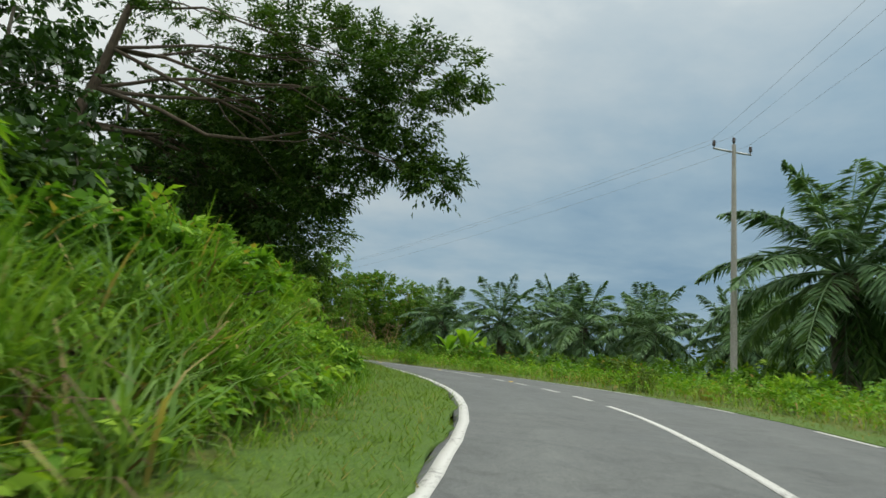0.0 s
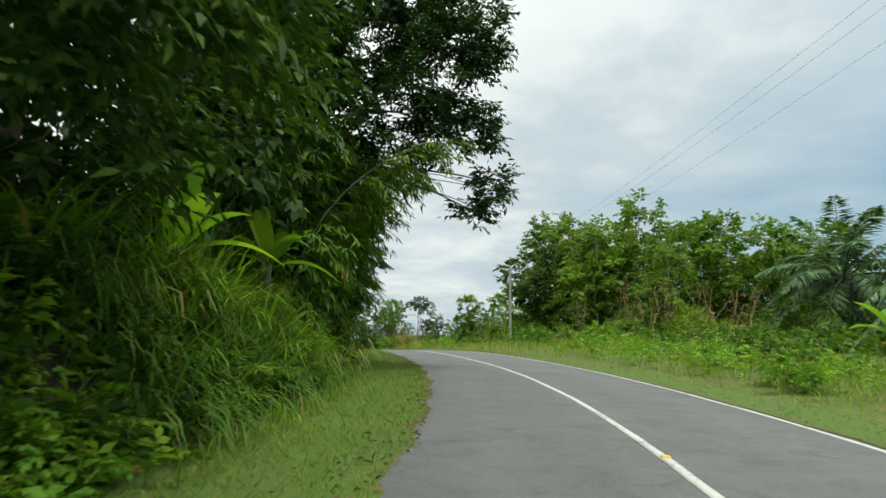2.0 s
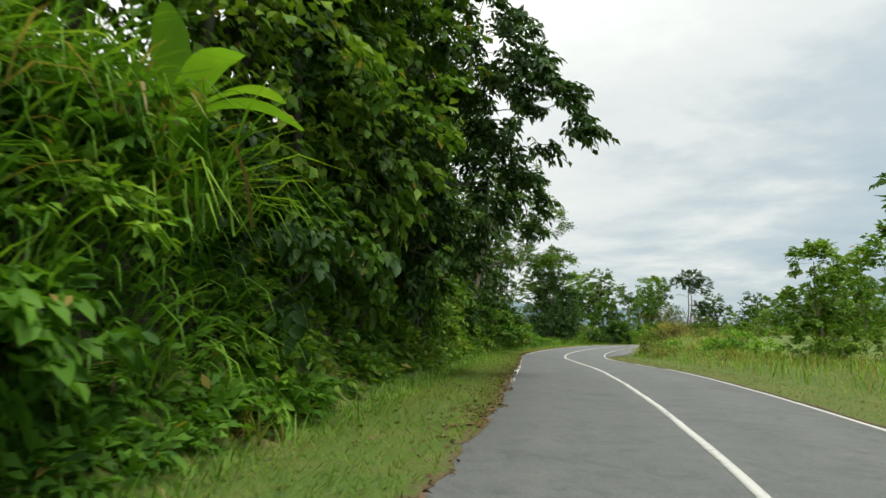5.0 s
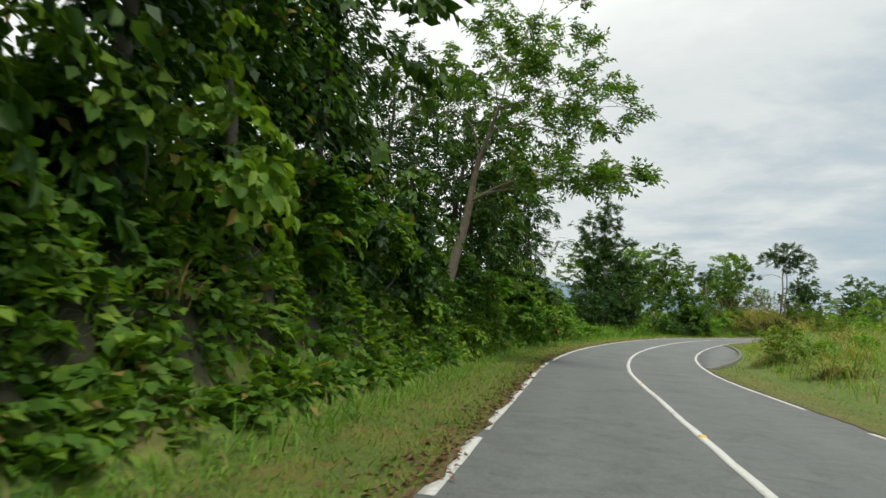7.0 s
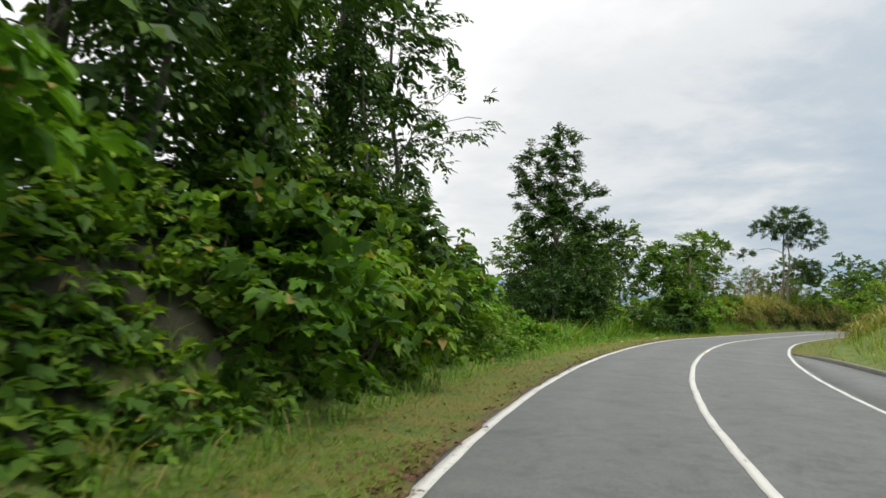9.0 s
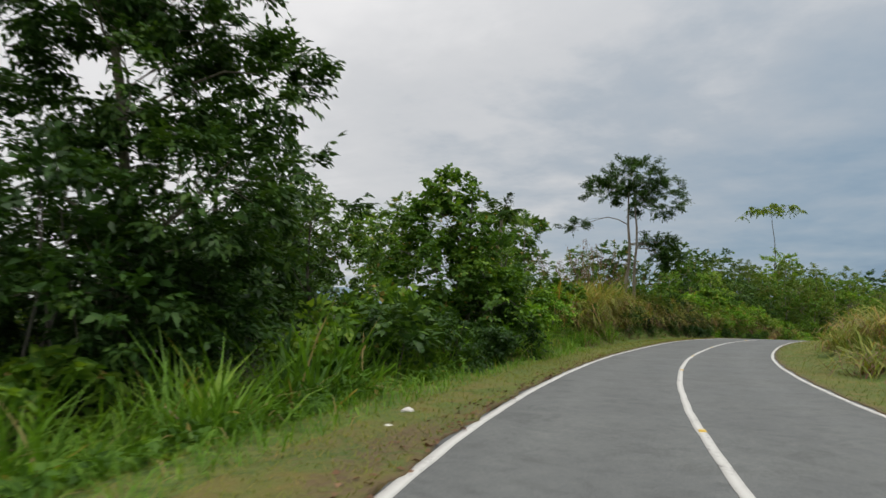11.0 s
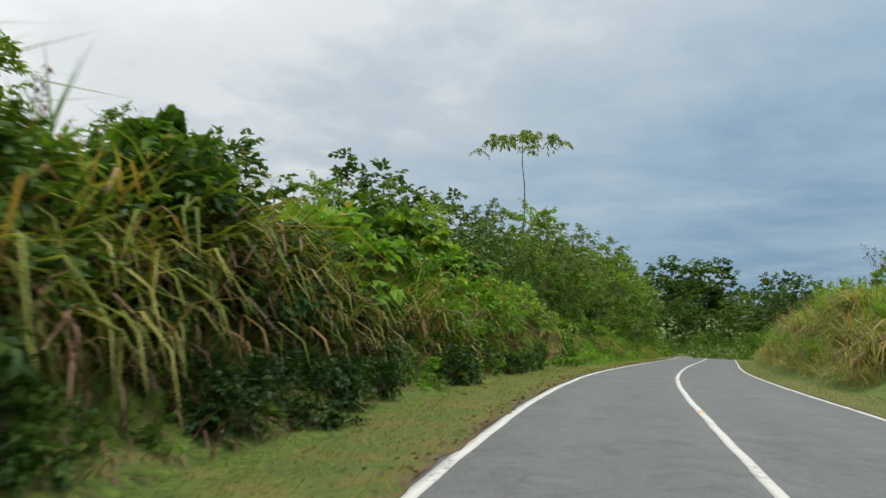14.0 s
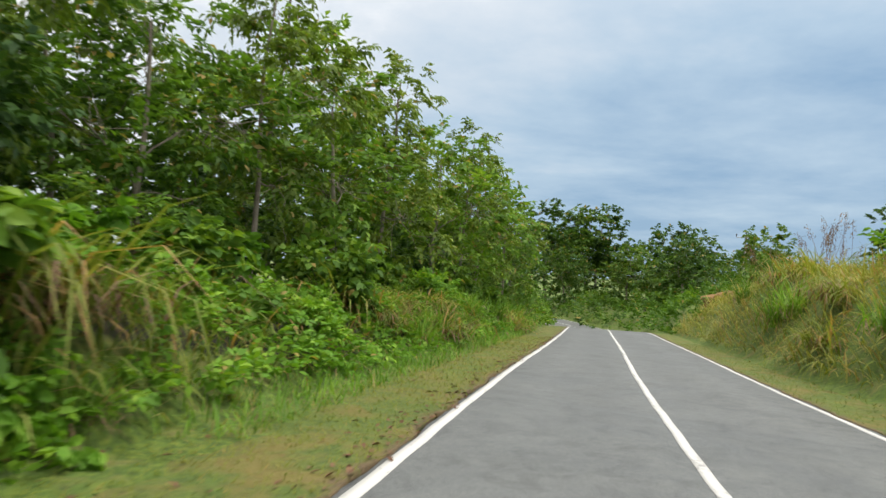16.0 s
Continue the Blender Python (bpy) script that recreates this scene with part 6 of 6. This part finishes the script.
# ---- the power line ----
def power_pole(x, y, height, turn, label, arms=True, lean=0.012):
    g = float(ground_z([(x, y)])[0])
    root = thing("utility_pole", label, "utility pole", (x, y, g), "poles of the power line")
    root.rotation_euler = (0, lean, turn)
    part("pole", quick_mesh("pole", *tube([(0, 0, -0.4), (0, 0, height * 0.5), (0, 0, height)], [0.15, 0.12, 0.085], 12), CONCRETE), root)
    tips = []
    if arms:
        part("crossarm", quick_mesh("crossarm", *tube([(-0.95, 0.1, height - 0.28), (0, 0.1, height - 0.3), (0.95, 0.1, height - 0.28)], [0.045] * 3, 4), STEEL), root)
        for dx, dz in ((-0.92, -0.24), (0.0, 0.0), (0.92, -0.24)):
            z0 = height + dz
            prof = [(0, 0.02), (0.06, 0.025), (0.1, 0.075), (0.13, 0.08), (0.15, 0.05), (0.2, 0.085), (0.24, 0.05), (0.28, 0.075), (0.33, 0.03)]
            part("insulator", quick_mesh("insulator", *tube([(dx, 0.1 if dx else 0, z0 + a) for a, _ in prof], [r for _, r in prof], 10), PORCELAIN), root)
            tips.append((dx, 0.1 if dx else 0.0, z0 + 0.33))
    c_, s_ = math.cos(turn), math.sin(turn)
    return [(x + a * c_ - b * s_, y + a * s_ + b * c_, g + h) for a, b, h in tips]


POLES = [(*spot(-31, 5.4)[:2], 10.6, 0.1), (12.15, 27.8, 10.7, 0.25), (-25.7, 84.6, 7.6, 0.65)]
tips = [power_pole(*p, "grey concrete power pole with crossarm and brown insulators") for p in POLES]
tips.append(power_pole(-41.0, 264.0, 9.0, -0.3, "grey concrete power pole on the grassy bank"))
for a, b in ((tips[0], tips[1]), (tips[1], tips[2])):
    for p, q in zip(a, b):
        f = np.linspace(0, 1, 18)[:, None]
        path = np.array(p) + (np.array(q) - np.array(p)) * f
        path[:, 2] -= 1.1 * 4 * f[:, 0] * (1 - f[:, 0])
        tagged(new("power_cable", quick_mesh("power_cable", *tube(path, [0.005] * 18, 4), WIRE)), "thin sagging overhead power cable", "cable", "cables of the power line")

# ---- small things on the verge ----
rng = np.random.default_rng(9)


def stone(x, y, z, r, seed):
    bm = bmesh.new()
    bmesh.ops.create_icosphere(bm, subdivisions=2, radius=r)
    for v in bm.verts:
        v.co *= 1 + 0.22 * noise.noise(v.co * (3.0 / r) + Vector((seed, 0, 0)))
        v.co.z *= 0.6
    me = bpy.data.meshes.new("stone")
    bm.to_mesh(me)
    bm.free()
    me.materials.append(STONE)
    ob = new("stone", me)
    ob.location = (x, y, z + r * 0.3)
    tagged(ob, "pale stone lying in the verge grass", "stone", "stones on the verge")


for u, d, r in ((147.5, -4.0, 0.1), (146.2, -3.8, 0.07), (141.5, -4.2, 0.08)):
    stone(*spot(u, d), r, u)

# amber road studs beside the centre line
for i, u in enumerate((19.6, 27.0, 34.5, 45.5, 93.0, 101.5, 135.6, 147, 158, 165.8, 173, 184, 195, 206, 219)):
    p, t_ = spline(u)
    bm = bmesh.new()
    bmesh.ops.create_cube(bm, size=1.0)
    for v in bm.verts:
        k = 0.7 if v.co.z > 0 else 1.0
        v.co = Vector((v.co.x * 0.11 * k, v.co.y * 0.10 * k, v.co.z * 0.02))
    me = bpy.data.meshes.new("road_stud")
    bm.to_mesh(me)
    bm.free()
    me.materials.append(STUD)
    ob = new("road_stud", me)
    xy = beside(u, 0.02)
    ob.location = (xy[0, 0], xy[0, 1], p[0, 2] + 0.018)
    ob.rotation_euler = (0, 0, math.atan2(t_[0, 1], t_[0, 0]))
    tagged(ob, "small amber road stud on the centre line", "road stud", "road studs")

# bare red clay mound on the far bank
x, y, z = spot(266, 10.5)
bm = bmesh.new()
bmesh.ops.create_icosphere(bm, subdivisions=4, radius=1.0)
for v in bm.verts:
    v.co = Vector((v.co.x * 3.6, v.co.y * 2.0, v.co.z * 1.1)) * (1 + 0.25 * noise.fractal(v.co * 1.6, 1.0, 2.0, 4))
me = bpy.data.meshes.new("clay_mound")
bm.to_mesh(me)
bm.free()
me.materials.append(CLAY)
ob = new("clay_mound", me)
ob.location = (x, y, z + 0.2)
tagged(ob, "bare reddish clay mound on the bank", "mound")

# raw orange clay where the bank has slipped
x, y, z = spot(212.6, -5.75)
bm = bmesh.new()
bmesh.ops.create_icosphere(bm, subdivisions=4, radius=1.0)
for v in bm.verts:
    v.co = Vector((v.co.x * 0.5, v.co.y * 1.7, v.co.z * 0.6)) * (1 + 0.3 * noise.fractal(v.co * 1.9, 1.0, 2.0, 4))
    v.co.x += 0.14 * noise.fractal(Vector((v.co.y * 4.5, v.co.z * 1.2, 3.0)), 1.0, 2.0, 5)
me = bpy.data.meshes.new("clay_scarp")
bm.to_mesh(me)
bm.free()
me.materials.append(CLAY)
ob = new("clay_scarp", me)
ob.location = (x, y, z - 0.08)
ob.rotation_euler = (0, 0, radians(facing(212.6)))
tagged(ob, "raw orange clay where the grassy bank has slipped", "clay bank", kind="structure")
withered = [tussock("grass_clump", "withered brown grass hanging over the clay", 44, 1.0, 150, 0.55, BLADE_DRY, 30, 0, (0.9, 2.2), 1.3),
            tussock("grass_clump", "dead brown grass with a few green blades", 45, 0.9, 110, 0.5, BLADE_GOLD, 120, 0, (0.9, 2.2), 1.2)]
for i, (u, d, up) in enumerate(((211.2, -6.0, 0.3), (212.0, -5.75, 0.38), (212.9, -5.9, 0.42), (213.7, -5.7, 0.3), (214.6, -5.9, 0.2), (210.2, -5.9, 0.15), (208.6, -6.0, 0.2), (206.6, -6.0, 0.2))):
    x, y, z = spot(u, d)
    put(withered[i % 2], (x, y, z + up), 0.85 + 0.13 * (i % 3), i * 83 % 360)
discard(*withered)


# ---- what nobody could count ----
def stuff(name, label, me):
    tagged(new(name, me), label, "grass" if "grass" in name else "leaf litter", kind="stuff")


def short_grass(name, label, u0, u1, d0, d1, count, h, mat, width=0.012, segs=2, keep=1.0):
    u, d = rng.uniform(u0, u1, count), rng.uniform(0, 1, count)
    d = d0 + (d1 - d0) * d
    xy = beside(u, d)
    patch = waves(xy[:, 0] * 1.7, xy[:, 1] * 1.7)
    ok = rng.uniform(-0.9, 0.9, count) < patch + keep
    ok &= np.abs(d) > verge_edge(u, d1 < 0) + 0.03 * rng.uniform(-1, 3, count)
    ok &= ~((u > 111) & (u < 138) & (d > 0) & (d < WR + 0.4 + 1.9 * np.sin(np.clip((u - 112) / 25, 0, 1) * math.pi) ** 0.7))
    xy, u, d = xy[ok], u[ok], d[ok]
    n = len(xy)
    if segs == 1:
        z_, a_ = np.where(np.abs(d) < VERGE_OUT, verge_z(u, d, xy), ground_z(xy)) - 0.01, rng.uniform(0, 6.283, n)
        across_ = np.column_stack([-np.sin(a_), np.cos(a_), np.zeros(n)]) * width * 0.5
        foot = np.column_stack([xy, z_])
        hh = h * rng.uniform(0.5, 1.5, n)
        tip_ = foot + np.column_stack([np.cos(a_) * hh * 1.1, np.sin(a_) * hh * 1.1, hh * 0.75])
        v = np.stack([foot - across_, foot + across_, tip_], 1).reshape(-1, 3)
        return stuff(name, label, quick_mesh(name, v, np.arange(3 * n).reshape(-1, 3), mat))
    v, f = blade_arrays(rng, xy, ground_z(xy) - 0.01, h * rng.uniform(0.5, 1.4, n), rng.uniform(0.2, 1.3, n), np.full(n, width), segs)
    stuff(name, label, quick_mesh(name, v, f, mat))


def hanging_grass(label, u0, u1, d0, d1, count, h, mat, width=0.035):
    """Long blades that arch out of the bank and hang down towards the road."""
    u, d = rng.uniform(u0, u1, count), d0 + (d1 - d0) * rng.uniform(0, 1, count)
    xy = beside(u, d)
    t_ = spline(u)[1]
    aim = np.arctan2(-t_[:, 0], t_[:, 1]) + (math.pi if d0 > 0 else 0)
    tall = h * rng.uniform(0.5, 1.25, count) * (0.8 + 0.35 * waves(xy[:, 0] * 2, xy[:, 1] * 2))
    v, f = blade_arrays(rng, xy, ground_z(xy) - 0.05, tall, rng.uniform(0.35, 2.4, count), width * rng.uniform(0.6, 1.3, count), 4, aim=aim)
    stuff("bank_grass", label, quick_mesh("bank_grass", v, f, mat))


hanging_grass("long golden-green grass arching down the bank", 170, 197, -5.9, -8.0, 4600, 1.5, BLADE_GOLD, 0.048)
hanging_grass("long green and yellow grass mixed with shrubs", 195, 218, -5.7, -8.0, 2600, 1.4, BLADE_GOLD, 0.045)
hanging_grass("dead brown grass hanging under the bank", 171, 214, -5.7, -7.4, 3600, 1.1, BLADE_DRY, 0.038)
hanging_grass("long yellow-green grass below the roadside trees", 212, 256, -5.6, -7.4, 4500, 0.8, BLADE_GOLD)
hanging_grass("long green grass arching down the mound", 56, 70, -5.6, -8.4, 4200, 1.5, LEAF_LIME, 0.042)
hanging_grass("long green grass hanging into the ditch", 136, 158, -5.9, -8.6, 3600, 1.2, BLADE_GREEN)
hanging_grass("long green grass on the shaded bank", 34, 44, -5.2, -7.0, 3600, 1.3, BLADE_GREEN, 0.045)
hanging_grass("coarse green grass on the first bank", 0, 20, -5.2, -8.2, 3600, 1.0, BLADE_GREEN)
hanging_grass("short dead stems at the foot of the bank", 170, 216, -5.1, -6.0, 2600, 0.55, BLADE_DRY, 0.024)
hanging_grass("long golden grass arching down the far bank", 146, 190, 5.0, 7.4, 3600, 0.9, BLADE_GOLD)
hanging_grass("golden grass arching down the rising bank", 204, 268, 4.8, 8.5, 7000, 1.1, BLADE_GOLD, 0.045)
short_grass("verge_grass", "short lush green grass on the verge", -6, 116, -2.45, -6.0, 100000, 0.115, BLADE_MOWN, 0.014, 1)
short_grass("verge_grass", "short mown green and yellow grass on the verge", 112, 246, -2.8, -6.0, 90000, 0.07, BLADE_SHORT, 0.015, 1)
short_grass("verge_grass", "taller tufts of green grass at the foot of the bank", -4, 168, -4.3, -6.4, 18000, 0.3, BLADE_GREEN, 0.02, 2)
short_grass("verge_grass", "green tufts below the roadside trees", 220, 254, -4.3, -6.4, 4500, 0.3, BLADE_GREEN, 0.02, 2)
short_grass("verge_grass", "short grass along the far verge", 6, 250, 2.85, 6.2, 56000, 0.075, BLADE_SHORT, 0.016, 1)
short_grass("field_grass", "waist-high yellow-green grass beside the road", 8, 154, 4.9, 14, 13000, 0.5, BLADE_GREEN, 0.022, 2)
short_grass("field_grass", "tall golden grass on the bank", 8, 204, 5.0, 13, 15000, 0.6, BLADE_GOLD, 0.022, 2)
short_grass("field_grass", "high golden grass on the rising bank", 204, 275, 8, 14, 8000, 1.0, BLADE_GOLD, 0.03, 2)
n = 5600
u = rng.uniform(26, 246, n)
u[:2600] = rng.uniform(70, 116, 2600)
d = -verge_edge(u, True) - np.abs(rng.normal(size=n)) * 0.32 + 0.05
d[::9] = -rng.uniform(3.0, 5.2, len(d[::9]))
xy = beside(u, d)
pos = np.column_stack([xy, np.where(d > -VERGE_OUT, verge_z(u, d, xy), ground_z(xy)) + 0.02])
ahead = unit(np.column_stack([rng.normal(size=(n, 2)), rng.normal(size=n) * 0.15]))
v, f = leaf_arrays(pos, ahead, unit(rng.normal(size=(n, 3)) * 0.3 + [0, 0, 1.0]), rng.uniform(0.05, 0.12, n), rng.uniform(0.03, 0.065, n), 0.2)
stuff("leaf_litter", "fallen brown leaves along the edge of the asphalt", quick_mesh("leaf_litter", v, f, LITTER))

# ---- distance ----
def ridge(name, label, az0, az1, dist, height, mat, seed):
    a = np.linspace(radians(az0), radians(az1), 90)
    h = height * (0.55 + 0.3 * np.sin(a * 9 + seed) + 0.15 * np.sin(a * 31 + seed * 2) + 0.05 * np.sin(a * 97)) * np.sin(np.linspace(0, math.pi, 90)) ** 0.5
    rows = []
    for k, (r, e) in enumerate(((1.0, -0.1), (1.05, 0.55), (1.12, 1.0), (1.25, 0.2))):
        R_ = dist * r
        rows.append(np.column_stack([-40 - np.sin(a) * R_, 90 + np.cos(a) * R_, -6 + h * e]))
    v = np.stack(rows, 1).reshape(-1, 3)
    i = (np.arange(89)[:, None] * 4 + np.arange(3)[None]).ravel()
    me = quick_mesh(name, v, np.stack([i, i + 1, i + 5, i + 4], 1), mat)
    me.polygons.foreach_set("use_smooth", [True] * len(me.polygons))
    tagged(new(name, me), label, "hill", kind="structure")


# ridges whose haze is painted into their colour
ridge("backdrop", "far forested hills under rain cloud, tinted blue-green for haze", 14, 62, 1700, 95, HAZY_HILL, 1.0)
ridge("backdrop", "distant hills tinted blue for haze", -30, 20, 2300, 80, HAZY_HILL, 2.0)
for obs in PLANTS.values():
    discard(*obs)
